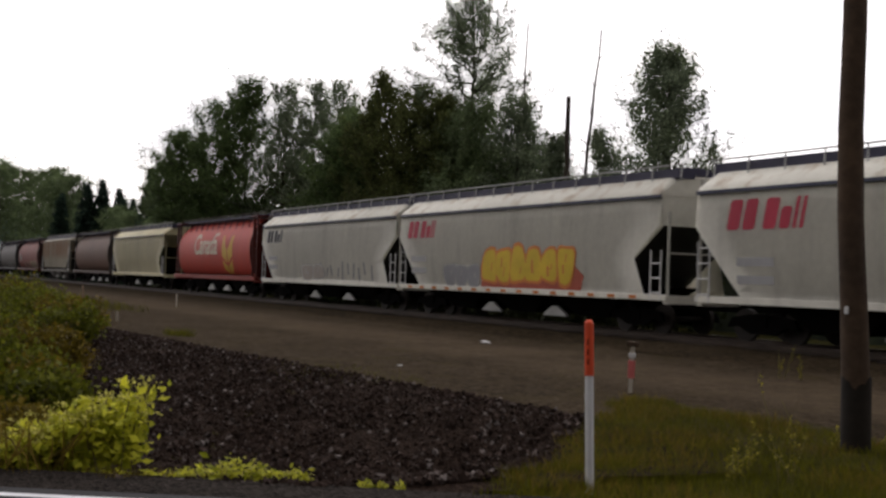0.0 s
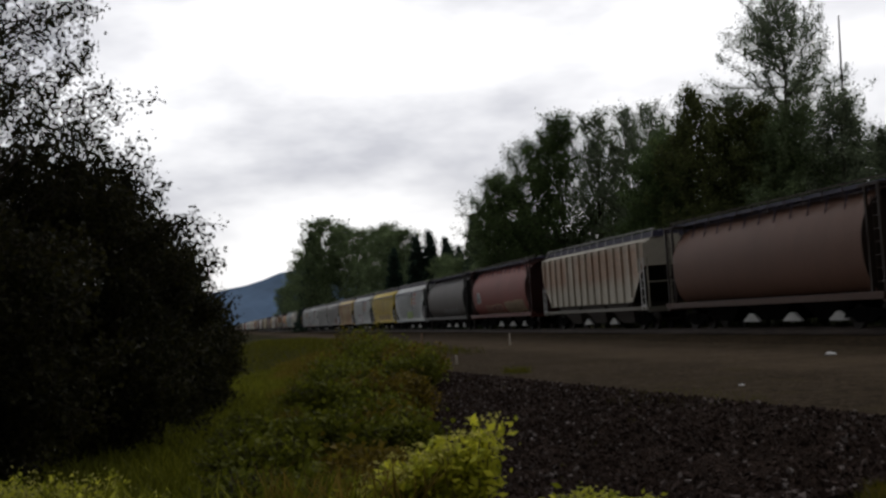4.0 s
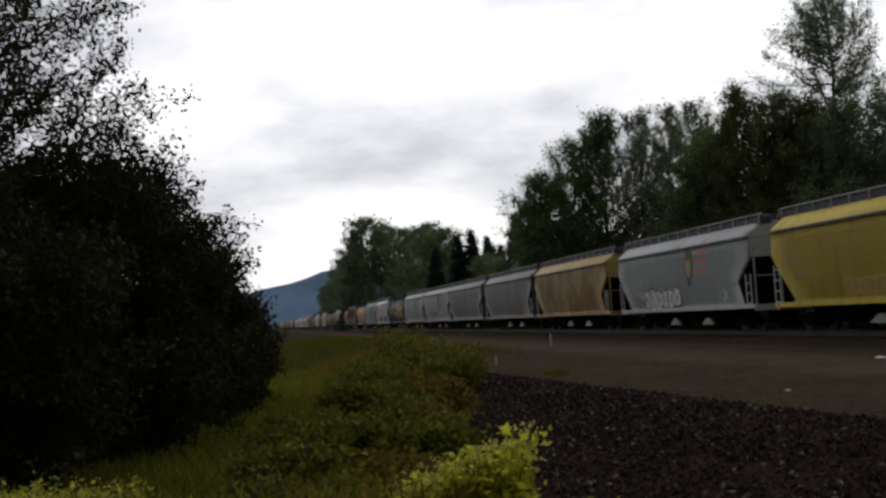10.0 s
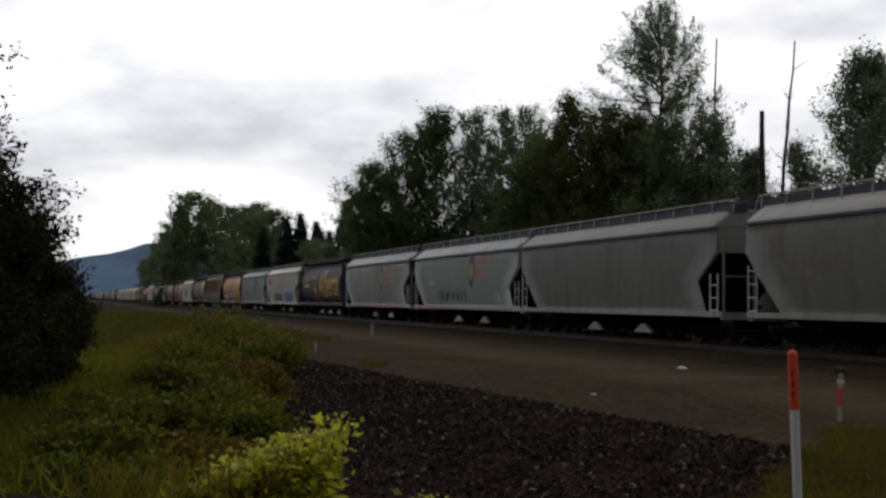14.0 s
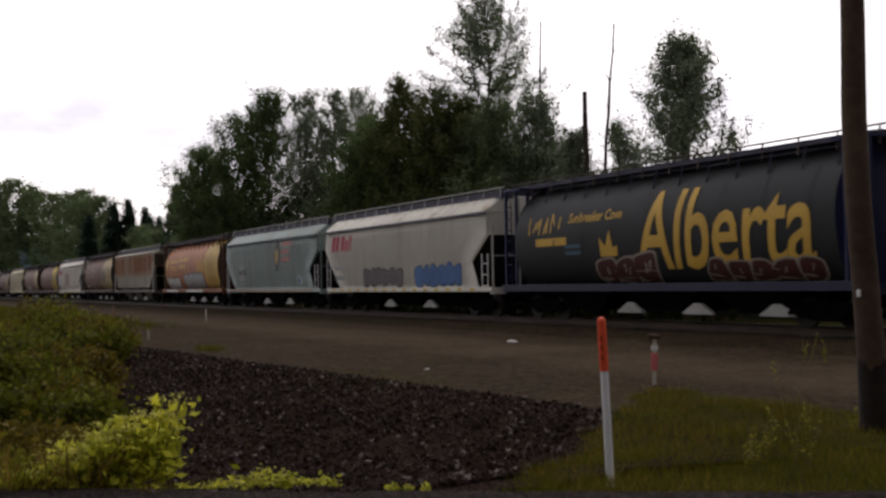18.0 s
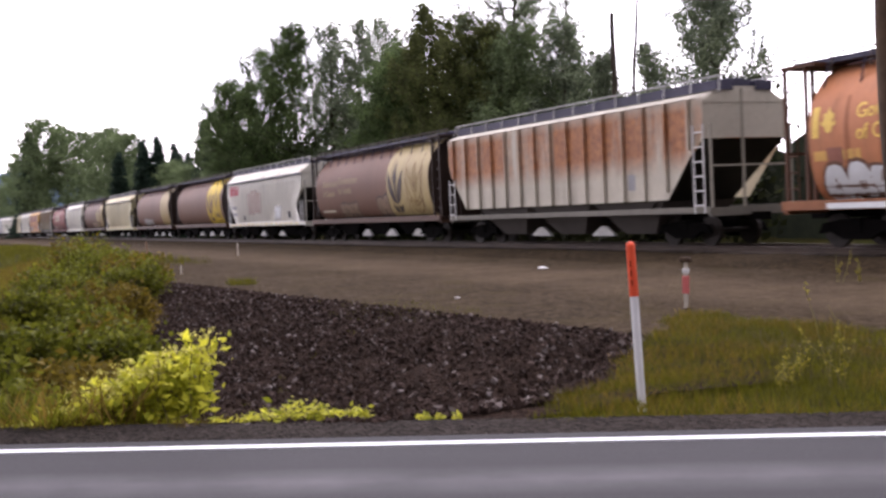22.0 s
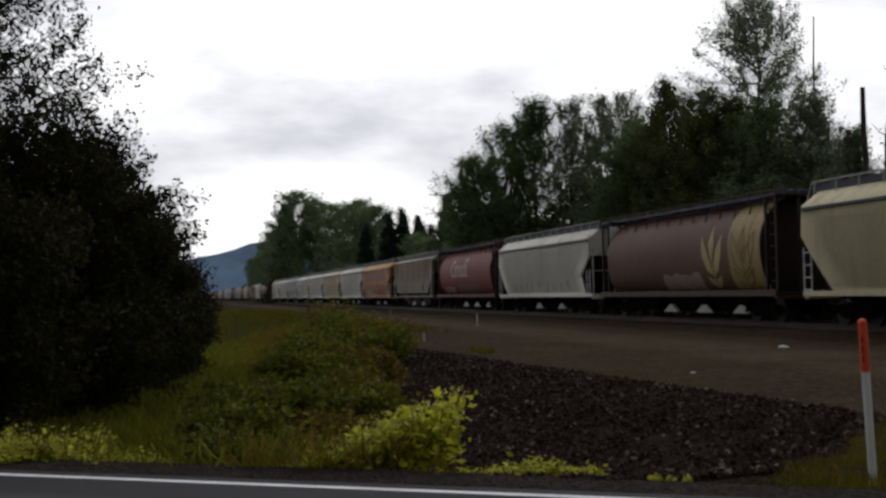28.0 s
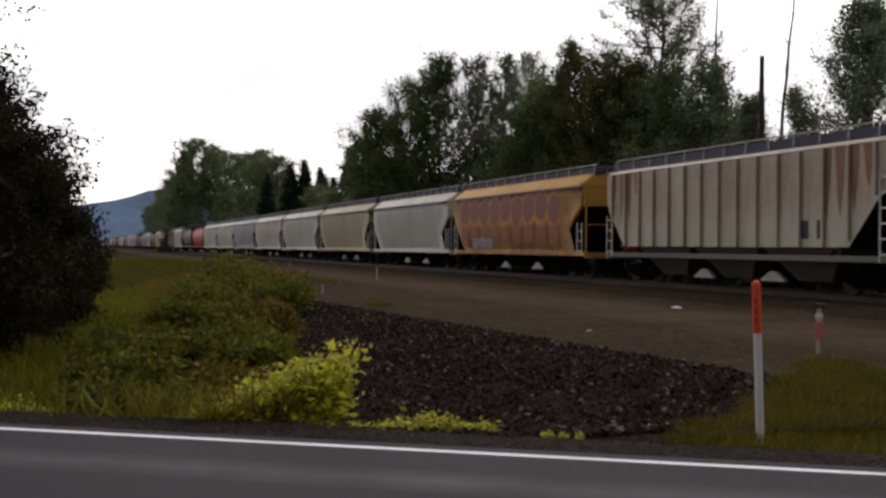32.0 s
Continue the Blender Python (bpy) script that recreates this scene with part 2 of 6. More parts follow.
sl.new(ramp_of(sn, sl, sg.outputs["Random Per Island"], [(0.0, (0.016, 0.0105, 0.0085)), (0.55, (0.044, 0.0295, 0.024)), (0.88, (0.080, 0.058, 0.050)), (1.0, (0.20, 0.175, 0.165))]), sb.inputs["Base Color"])
M_BALLAST = gravel_mat("track_ballast", (0.020, 0.0145, 0.009), (0.058, 0.043, 0.026), 14.0)
M_EARTH = gravel_mat("rough_earth", (0.020, 0.020, 0.006), (0.045, 0.040, 0.013), 5.0, (0.022, 0.030, 0.006))
M_TIE = surface("creosoted_timber", (0.035, 0.026, 0.02), 0.9, 1.0, 9.0, 0.4, 0.5)
M_RAIL = surface("rail_steel", (0.055, 0.038, 0.028), 0.65, 1.0, 9.0, 0.3, 0.1, 0.3)
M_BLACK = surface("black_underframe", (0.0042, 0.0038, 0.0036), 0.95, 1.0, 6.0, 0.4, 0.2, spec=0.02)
M_WHEEL = surface("wheel_steel", (0.022, 0.017, 0.014), 0.7, 2.0, 8.0, 0.3, 0.1, 0.3)
M_GATE = surface("galvanized_outlet_gate", (0.43, 0.43, 0.41), 0.5, 1.0, 6.0, 0.2, 0.1)
M_WHITE = flat_paint("white_trim", (0.66, 0.66, 0.65))
M_WOOD = surface("weathered_pole_wood", (0.080, 0.050, 0.030), 0.9, 0.7, 8.0, 0.5, 0.6)
M_POSTW = flat_paint("post_white", (0.72, 0.72, 0.72))
M_POSTR = flat_paint("post_orange_red", (0.75, 0.09, 0.03))
M_BARK = surface("grey_brown_bark", (0.07, 0.055, 0.042), 0.95, 1.0, 7.0, 0.4, 0.6)
M_BARK2 = surface("bleached_dead_wood", (0.13, 0.115, 0.10), 0.95, 1.0, 7.0, 0.35, 0.5)
L_DARK = leaf_mat("dark_tree_leaves", (0.052, 0.084, 0.032), (0.125, 0.186, 0.072))
L_MID = leaf_mat("tree_leaves", (0.086, 0.120, 0.058), (0.184, 0.250, 0.124))
L_OLIVE = leaf_mat("olive_tree_leaves", (0.062, 0.076, 0.028), (0.142, 0.168, 0.060))
L_SILVER = leaf_mat("grey_green_leaves", (0.126, 0.162, 0.108), (0.252, 0.312, 0.208))
L_CON = leaf_mat("conifer_needles", (0.016, 0.034, 0.026), (0.042, 0.072, 0.052))
# near leaves: the deep backlit shade is put into this dark leaf colour
L_NEAR = leaf_mat("shaded_thicket_leaves", (0.010, 0.011, 0.003), (0.029, 0.028, 0.008))
# undergrowth: shade below the trees is mixed into its leaf colour
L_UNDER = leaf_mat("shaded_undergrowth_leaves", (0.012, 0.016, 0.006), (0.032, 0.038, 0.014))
L_LIME = leaf_mat("knotweed_leaves", (0.26, 0.30, 0.02), (0.58, 0.58, 0.06))
L_BLOOM = leaf_mat("cream_blossom", (0.40, 0.40, 0.09), (0.60, 0.57, 0.17))
L_SHRUB = leaf_mat("roadside_shrub_leaves", (0.066, 0.082, 0.006), (0.150, 0.164, 0.018))
L_GRASS = leaf_mat("grass_blades", (0.056, 0.060, 0.0035), (0.120, 0.120, 0.010))
L_MEADOW = leaf_mat("tall_ditch_grass_blades", (0.074, 0.082, 0.005), (0.180, 0.188, 0.020))
L_RUSSET = leaf_mat("russet_shrub_leaves", (0.088, 0.066, 0.008), (0.17, 0.130, 0.018))
L_DRY = leaf_mat("dry_grass", (0.105, 0.074, 0.012), (0.195, 0.138, 0.027))


# ---- small building helpers ----
def part(name, bm, material, parent, label=""):
    me = bpy.data.meshes.new(name)
    bm.to_mesh(me)
    bm.free()
    return link(name, me, material, parent, label)


def link(name, me, material, parent=None, label=""):
    if material is not None and not me.materials:
        me.materials.append(material)
    ob = new(name, me)
    if parent is not None:
        ob.parent = parent
    if label:
        ob["label"] = label
    return ob


def empty(name, label, category, group="", m=None):
    e = new(name)
    tagged(e, label, category, group)
    if m is not None:
        e.matrix_basis = m
    return e


def box(bm, x0, x1, y0, y1, z0, z1, bevel=0.0):
    v = [bm.verts.new(p) for p in ((x0, y0, z0), (x1, y0, z0), (x1, y1, z0), (x0, y1, z0), (x0, y0, z1), (x1, y0, z1), (x1, y1, z1), (x0, y1, z1))]
    fs = [bm.faces.new([v[i] for i in f]) for f in ((0, 3, 2, 1), (4, 5, 6, 7), (0, 1, 5, 4), (1, 2, 6, 5), (2, 3, 7, 6), (3, 0, 4, 7))]
    if bevel:
        bmesh.ops.bevel(bm, geom=list({e for f in fs for e in f.edges}), offset=bevel, segments=1, affect="EDGES")


def rod(bm, a, b, r0, r1=None, n=6):
    a, b = Vector(a), Vector(b)
    r1 = r0 if r1 is None else r1
    q = (b - a).to_track_quat("Z", "Y")
    ra, rb = [], []
    for k in range(n):
        d = q @ Vector((math.cos(6.2832 * k / n), math.sin(6.2832 * k / n), 0))
        ra.append(bm.verts.new(a + d * r0))
        rb.append(bm.verts.new(b + d * r1))
    for k in range(n):
        bm.faces.new((ra[k], ra[(k + 1) % n], rb[(k + 1) % n], rb[k]))
    bm.faces.new(ra[::-1])
    bm.faces.new(rb)


def smooth(x):
    x = min(1.0, max(0.0, x))
    return x * x * (3 - 2 * x)


def quads(name, centres, normals, sizes, aspect, material, parent, rng, label="", lean=None):
    """Many leaves, each one small bent quad, as one mesh."""
    n = len(centres)
    nrm = normals / np.linalg.norm(normals, axis=1)[:, None]
    ref = rng.normal(size=(n, 3)) if lean is None else lean
    u = np.cross(nrm, ref)
    u /= np.linalg.norm(u, axis=1)[:, None] + 1e-9
    w = np.cross(nrm, u)
    s = sizes[:, None]
    fold = nrm * s * 0.25
    v = np.stack([centres - w * s, centres + u * s * aspect - fold, centres + w * s, centres - u * s * aspect - fold], 1).reshape(-1, 3)
    me = bpy.data.meshes.new(name)
    me.vertices.add(4 * n)
    me.vertices.foreach_set("co", v.astype(np.float32).ravel())
    me.loops.add(4 * n)
    me.loops.foreach_set("vertex_index", np.arange(4 * n, dtype=np.int32))
    me.polygons.add(n)
    me.polygons.foreach_set("loop_start", np.arange(0, 4 * n, 4, dtype=np.int32))
    me.update(calc_edges=True)
    return link(name, me, material, parent, label)


# ---- the ground ----
def road_side(x, y):
    """Distance past the white edge line of the road, towards the railway."""
    return -0.845 * x + 0.535 * y - 8.25


def berm_edge(x):
    return 8.4 + (x + 12.6) * 0.085 if x > -45 else 5.65


def ground_z(x, y):
    s = road_side(x, y)
    if s <= 0.7 and y < 14:
        return -0.02
    if y > 26.0:
        return -0.35
    if y > 24.5:
        return 0.08 - 0.43 * (y - 24.5) / 1.5
    if y > 19.6:
        return 0.08
    if y > 18.2:
        return -0.06 + 0.14 * (y - 18.2) / 1.4
    e = berm_edge(x)
    if y >= e:
        return -0.06
    w = smooth((-8.6 - x) / 3.0)
    return -0.05 - 0.75 * w * smooth((s - 0.7) / 1.3) * smooth((e - y) / 4.2)


def sheet(name, xs, ys, fz, material, kind="structure", label="", jitter=0.0, seed=1):
    r = random.Random(seed)
    vs = [(x, y, fz(x, y) + (r.uniform(-jitter, jitter) if jitter else 0)) for y in ys for x in xs]
    nx = len(xs)
    fs = [(j * nx + i, j * nx + i + 1, (j + 1) * nx + i + 1, (j + 1) * nx + i) for j in range(len(ys) - 1) for i in range(nx - 1)]
    me = bpy.data.meshes.new(name)
    me.from_pydata(vs, [], fs)
    for p in me.polygons:
        p.use_smooth = True
    ob = link(name, me, material)
    return tagged(ob, label, "", "", kind)


def spaced(a, b, n):
    return [a + (b - a) * k / n for k in range(n + 1)]


gx = [-4000, -1500, -600, -300, -180, -120, -90] + spaced(-75, -20, 55) + spaced(-19.5, 12, 63) + [20, 40, 80, 200, 600, 1500, 3000]
gy = [-3000, -1000, -300, -100, -50, -30, -20] + spaced(-15, 27, 84) + [30, 36, 45, 60, 90, 150, 300, 800, 2000, 4000]
sheet("ground", gx, gy, lambda x, y: ground_z(x, y) - 0.03, M_EARTH, label="rough weedy earth beside the railway")
# gravel service road beside the track
xs = [-900, -400, -200, -120] + spaced(-90, 10, 100)
sheet("service_road", xs, spaced(0, 1, 14), lambda x, y: 0, M_GRAVEL, label="pale compacted gravel service road beside the track")
sr = bpy.data.objects["service_road"].data
for v in sr.vertices:
    f = v.co.y
    e = berm_edge(v.co.x) + 0.25 * noise.noise((v.co.x * 0.5, 3.0, 0)) if v.co.x > -60 else 11.0 if v.co.x < -120 else 8.4
    v.co.y = e + (18.4 - e) * f
    v.co.z = ground_z(v.co.x, max(v.co.y, berm_edge(v.co.x) + 0.01)) + 0.012 + 0.035 * noise.noise((v.co.x * 0.35, v.co.y * 0.9, 1.7))
# ballast shoulder and track bed
sheet("track_ballast", [-1500, -600, -300, -150] + spaced(-90, 30, 80) + [80, 200, 750], [18.1, 18.5, 19.0, 19.6, 20.2, 23.8, 24.6, 26.0], lambda x, y: ground_z(x, y) + 0.02, M_BALLAST, label="dark crushed stone ballast under the track", jitter=0.02)
# dark gravel bank of the ditch
bank_x = spaced(-46, -8.2, 95)
sheet("gravel_bank", bank_x, spaced(0, 1, 24), lambda x, y: 0, M_BERM, label="dark crushed gravel bank of the ditch")
bk = bpy.data.objects["gravel_bank"].data
for v in bk.vertices:
    f = v.co.y
    e = berm_edge(v.co.x) + 0.15
    low = max((8.25 + 0.8 + 0.845 * v.co.x) / 0.535, -0.185 * v.co.x)
    low = min(low, e - 0.3)
    v.co.y = low + (e - low) * f
    v.co.z = ground_z(v.co.x, v.co.y) + 0.02 + 0.05 * noise.noise((v.co.x * 0.9, v.co.y * 0.9, 0)) + 0.03 * noise.noise((v.co.x * 3, v.co.y * 3, 5))

# the road: a slab with its shoulder and painted edge line, running to the crossing
RD = Vector((0.535, 0.845, 0))
RN = Vector((-0.845, 0.535, 0))


def strip(name, s0, s1, z, material, a=-160.0, b=26.0, n=62, label="", thick=0.06, wob=0.0):
    bm = bmesh.new()
    rows = []
    for k in range(n + 1):
        d = a + (b - a) * k / n
        o0, o1 = (RD * d + RN * (8.25 + s) for s in (s0, s1 + wob * noise.noise((d * 0.8, 0, 0))))
        zz = z + (0.2 * smooth((d - 12) / 10))
        rows.append([bm.verts.new((o.x, o.y, h)) for o, h in ((o0, zz - thick), (o0, zz), (o1, zz), (o1, zz - thick))])
    for p, q in zip(rows, rows[1:]):
        for i in range(3):
            bm.faces.new((p[i], q[i], q[i + 1], p[i + 1]))
    ob = part(name, bm, material, None)
    return tagged(ob, label, "", "", "structure")


strip("road", -12.0, 0.28, 0.0, M_ASPHALT, label="grey worn asphalt road")
strip("road_shoulder", 0.28, 1.0, -0.006, M_SHOULDER, label="narrow dark gravel road shoulder", wob=0.25)
strip("edge_line", -0.052, 0.052, 0.006, M_LINE, label="painted white edge line of the road", thick=0.005)

# rails and sleepers
track = empty("railway_track", "single railway track on timber sleepers in dark ballast", "track")
track["kind"] = "structure"
for y in (21.28, 22.72):
    bm = bmesh.new()
    prof = [(-0.07, 0.10), (-0.07, 0.12), (-0.012, 0.14), (-0.012, 0.23), (-0.036, 0.245), (-0.036, 0.28), (0.036, 0.28), (0.036, 0.245), (0.012, 0.23), (0.012, 0.14), (0.07, 0.12), (0.07, 0.10)]
    ra = [bm.verts.new((-1450, y + a, b)) for a, b in prof]
    rb = [bm.verts.new((720, y + a, b)) for a, b in prof]
    for k in range(len(prof)):
        j = (k + 1) % len(prof)
        bm.faces.new((ra[k], rb[k], rb[j], ra[j]))
    part("rail", bm, M_RAIL, track, "rusty steel rail with a worn bright head")
bm = bmesh.new()
box(bm, -0.11, 0.11, -1.3, 1.3, -0.08, 0.10, 0.012)
tie_me = bpy.data.meshes.new("sleeper")
bm.to_mesh(tie_me)
bm.free()
tie_me.materials.append(M_TIE)
for k in range(130):
    o = link("sleeper", tie_me, None, track)
    o.location = (4 - k * 0.54, 22.0, 0.015 + 0.01 * math.sin(k * 1.7))

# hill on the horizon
# distance haze is put into the hill's base colour as blue
hill_mat = surface("hazed_wooded_hill", (0.085, 0.15, 0.25), 1.0, 0.004, 0.03, 0.2, 0.0)
bm = bmesh.new()
rowa, rowb = [], []
for k in range(61):
    y = -1500 + 2600 * k / 60
    h = 20 + 112 * math.exp(-((y - 262) / 200) ** 2) + 62 * math.exp(-((y + 90) / 260) ** 2) + 60 * math.exp(-((y - 700) / 300) ** 2) + 9 * noise.noise((y * 0.012, 0, 0)) + 3 * noise.noise((y * 0.06, 0, 4))
    rowa.append((bm.verts.new((-3000, y, h)), bm.verts.new((-2850, y, h * 0.72)), bm.verts.new((-2700, y, h * 0.45)), bm.verts.new((-2450, y, -5))))
for p, q in zip(rowa, rowa[1:]):
    for i in range(3):
        bm.faces.new((p[i], p[i + 1], q[i + 1], q[i]))
tagged(part("backdrop_hill", bm, hill_mat, None), "wooded hill on the horizon, tinted blue for haze", "hill", "", "structure")


# ---- trees ----
def limb_path(rng, p, d, length, up=0.25, n=5):
    pts = [np.array(p, float)]
    d = np.array(d, float)
    for k in range(n):
        d = d + rng.normal(0, 0.13, 3) + np.array((0, 0, up / n))
        d /= np.linalg.norm(d)
        pts.append(pts[-1] + d * length / n)
    return pts


def tree(name, seed, H, R, leaf, size, count, label, shape="round", bare=0.15, trunk_r=None, bark=None, base=0.12, spread=0.34, upward=0.35, limbs=34, category="tree", gap=0.0, spikes=0, thin=0.0):
    """A trunk, limbs that fill the crown's outline, and clumps of leaves along the limbs."""
    rng = np.random.default_rng(seed)
    top = empty(name, label, category)
    tr = trunk_r or H * 0.014
    bm = bmesh.new()
    pts = [np.array((0, 0, -0.3))]
    for k in range(1, 9):
        z = H * 0.97 * k / 8
        pts.append(np.array((rng.normal(0, H * 0.008), rng.normal(0, H * 0.008), z)))
    for k in range(8):
        rod(bm, pts[k], pts[k + 1], tr * (1 - k / 8.6), tr * (1 - (k + 1) / 8.6), 7)
    part("trunk", bm, bark or M_BARK, top)

    def radius(f):
        if shape == "cone":
            return R * (1.02 - f) ** 0.85
        if shape == "tall":
            return R * (math.sin(math.pi * min(1, 0.12 + 0.88 * f)) ** 0.7) * (1.0 - 0.28 * f)
        if shape == "spire":
            return R * (0.35 + 0.75 * math.sin(math.pi * min(1, 0.2 + 0.8 * f)) * (1 - 0.45 * f)) * (1 if f < 0.85 else (1.1 - f) / 0.25)
        if shape == "plume":
            return R * (0.82 + 0.18 * math.sin(math.pi * min(1, f * 1.2))) * min(1.0, (1.06 - f) / 0.5) ** 0.75
        return R * math.sqrt(max(0.02, 1 - (2 * f - 0.86) ** 2 / 1.3))

    bm = bmesh.new()
    cen, nor = [], []
    for k in range(limbs):
        f = (k + rng.random()) / limbs
        z0 = H * (base + (0.97 - base) * f)
        i = min(7, int(z0 / (H * 0.97) * 8))
        t = pts[i] + (pts[i + 1] - pts[i]) * (z0 / (H * 0.97) * 8 - i)
        a = k * 2.399 + rng.normal(0, 0.4)
        L = radius(f) * rng.uniform(0.72, 1.12)
        up = upward if shape != "cone" else -0.15
        d = np.array((math.cos(a), math.sin(a), up * rng.uniform(0.5, 1.5)))
        path = limb_path(rng, t, d / np.linalg.norm(d), L, up * 0.6)
        r0 = max(0.018, tr * 0.34 * (1 - 0.6 * f))
        for q in range(5):
            rod(bm, path[q], path[q + 1], r0 * (1 - q / 5.6), r0 * (1 - (q + 1) / 5.6), 4)
        if rng.random() < gap:
            continue
        P = np.array(path)
        m = max(6, int(count / limbs * (0.45 + 0.7 * L / R if shape != "cone" else 0.1 + 1.8 * L / R)))
        m = max(20, int(m * (1 - thin * smooth((f - 0.35) / 0.4))))
        nt = 16
        for q in range(nt):
            g = 0.35 + 4.65 * (q + rng.random()) / nt
            i0 = min(4, int(g))
            a0 = P[i0] + (P[i0 + 1] - P[i0]) * (g - i0)
            dd = (P[i0 + 1] - P[i0]) / (np.linalg.norm(P[i0 + 1] - P[i0]) + 1e-6) + rng.normal(0, 0.7, 3) + np.array((0, 0, up * 1.0))
            dd /= np.linalg.norm(dd)
            tl = spread * (0.6 + 0.42 * R) * rng.uniform(0.6, 1.5)
            a1 = a0 + dd * tl
            rod(bm, a0, a1, max(0.006, r0 * 0.22), 0.004, 3)
            k2 = max(2, m // nt)
            h = rng.beta(1.3, 1.0, k2)[:, None]
            c = a0 + (a1 - a0) * h + rng.normal(0, 1, (k2, 3)) * (0.13 * tl + size * 1.3) * (1.2 - 0.5 * h)
            cen.append(c)
            nor.append(rng.normal(0, 1.0, (k2, 3)) + np.array((0, 0, 0.5)))
    for k in range(spikes):
        f = rng.uniform(0.5, 0.95)
        a = rng.uniform(0, 6.28)
        z0 = H * (base + (0.97 - base) * f)
        o = np.array((math.cos(a), math.sin(a), 0)) * radius(f) * rng.uniform(0.2, 0.75) + np.array((0, 0, z0))
        path = limb_path(rng, o, (0.3 * math.cos(a), 0.3 * math.sin(a), 1.0), H * rng.uniform(0.07, 0.13), 0.3)
        P = np.array(path)
        for q in range(5):
            rod(bm, path[q], path[q + 1], 0.03 - 0.005 * q, 0.025 - 0.005 * q, 3)
        m = 170
        s = 5 * rng.beta(0.9, 1.3, m)
        q = np.minimum(4, s.astype(int))
        cen.append(P[q] + (P[q + 1] - P[q]) * (s - q)[:, None] + rng.normal(0, 1, (m, 3)) * (0.26 * (1.15 - s / 5))[:, None])
        nor.append(rng.normal(0, 1.0, (m, 3)) + np.array((0, 0, 0.3)))
    part("branchwork", bm, bark or M_BARK, top)["kind"] = "stuff"
    cen, nor = np.concatenate(cen), np.concatenate(nor)
    quads("crown", cen, nor, rng.uniform(0.6, 1.3, len(cen)) * size, 0.62, leaf, top, rng)
    return top


def put(ob, x, y, z=None, turn=0.0, scale=1.0):
    ob.matrix_basis = pose(x, y, ground_z(x, y) if z is None else z, 0, 0, turn)
    return ob


FAR = "trees behind the railway"
# the row of trees behind the track, from the far left to the right
ROW = [
    (-93.5, 25.0, 12.6, 3.4, "round", L_DARK, 3600), (-90.5, 27.0, 15.2, 3.6, "round", L_DARK, 4200), (-87.0, 28.3, 16.9, 3.5, "plume", L_DARK, 4300),
    (-84.4, 30.6, 16.7, 2.9, "plume", L_SILVER, 2200), (-81.9, 32.0, 16.7, 2.7, "plume", L_SILVER, 1900), (-79.2, 33.2, 16.3, 2.7, "plume", L_SILVER, 1900),
    (-73.5, 31.0, 11.5, 3.0, "round", L_DARK, 3000), (-69.5, 31.8, 15.2, 2.7, "plume", L_OLIVE, 3400), (-66.6, 33.1, 13.9, 3.4, "round", L_OLIVE, 4200), (-64.4, 33.6, 13.2, 2.6, "round", L_OLIVE, 3200),
    (-60.6, 34.3, 12.5, 2.3, "plume", L_MID, 2200), (-57.9, 35.6, 12.7, 2.1, "plume", L_SILVER, 2000), (-54.9, 36.6, 10.2, 1.4, "plume", L_SILVER, 1100), (-50.5, 36.6, 9.9, 2.0, "plume", L_SILVER, 1300),
    (-76.4, 32.6, 13.6, 2.6, "plume", L_MID, 2200), (-71.4, 31.2, 12.6, 2.6, "round", L_DARK, 2600), (-62.4, 33.8, 12.0, 2.0, "plume", L_MID, 1800), (-96.5, 25.0, 10.4, 2.8, "round", L_MID, 2200),
]
for k, (x, y, h, r, sh, leaf, cnt) in enumerate(ROW):
    t = put(tree("broadleaf_tree", 40 + k, h + 0.35, r * 1.42 if sh == "plume" else r * 1.3, leaf, 0.082, int(cnt * 9.5), "dark green broadleaf tree behind the railway track" if leaf is not L_SILVER else "grey-green slender broadleaf tree behind the track", sh, base=0.03 if leaf is L_DARK else 0.06, limbs=58, upward=0.55 if sh == "plume" else 0.45, spread=0.36, spikes=20 if sh == "plume" else 14), x, y, turn=k * 57)
    tagged(t, group=FAR)
t = put(tree("cottonwood_tree", 71, 21.4, 5.4, L_SILVER, 0.075, 38000, "tall ragged cottonwood rising above the other trees", "spire", base=0.3, limbs=70, upward=0.5, spread=0.3, gap=0.08, spikes=24), -65.4, 36.6)
tagged(t, group=FAR)
t = put(tree("cottonwood_tree", 72, 14.5, 4.1, L_SILVER, 0.080, 32000, "oval grey-green cottonwood standing alone behind the train", "tall", base=0.10, limbs=64, upward=0.6, spread=0.36, spikes=44), -46.7, 37.8)
tagged(t, group=FAR)

# a second rank of trees that closes the gaps between the first
back = put(tree("broadleaf_tree", 131, 10.5, 3.8, L_DARK, 0.11, 26000, "dark green broadleaf tree in the second rank", "round", base=0.04, limbs=60, upward=0.5), -90.0, 34.0)
tagged(back, group=FAR)
for k, (x, y, h) in enumerate(((-86.0, 36.0, 10.5), (-82.0, 37.5, 8.5), (-77.5, 38.0, 9.0), (-73.0, 37.0, 10.4), (-69.0, 39.0, 11.0), (-64.0, 40.0, 10.4), (-60.0, 40.0, 8.0), (-56.0, 41.0, 6.6), (-51.0, 41.5, 5.4), (-94.5, 31.0, 8.0))):
    c = copy_thing(back, pose(x, y, -0.35, 0, 0, k * 61))
    c.scale = (h / 10.5, h / 10.5, h / 10.5)


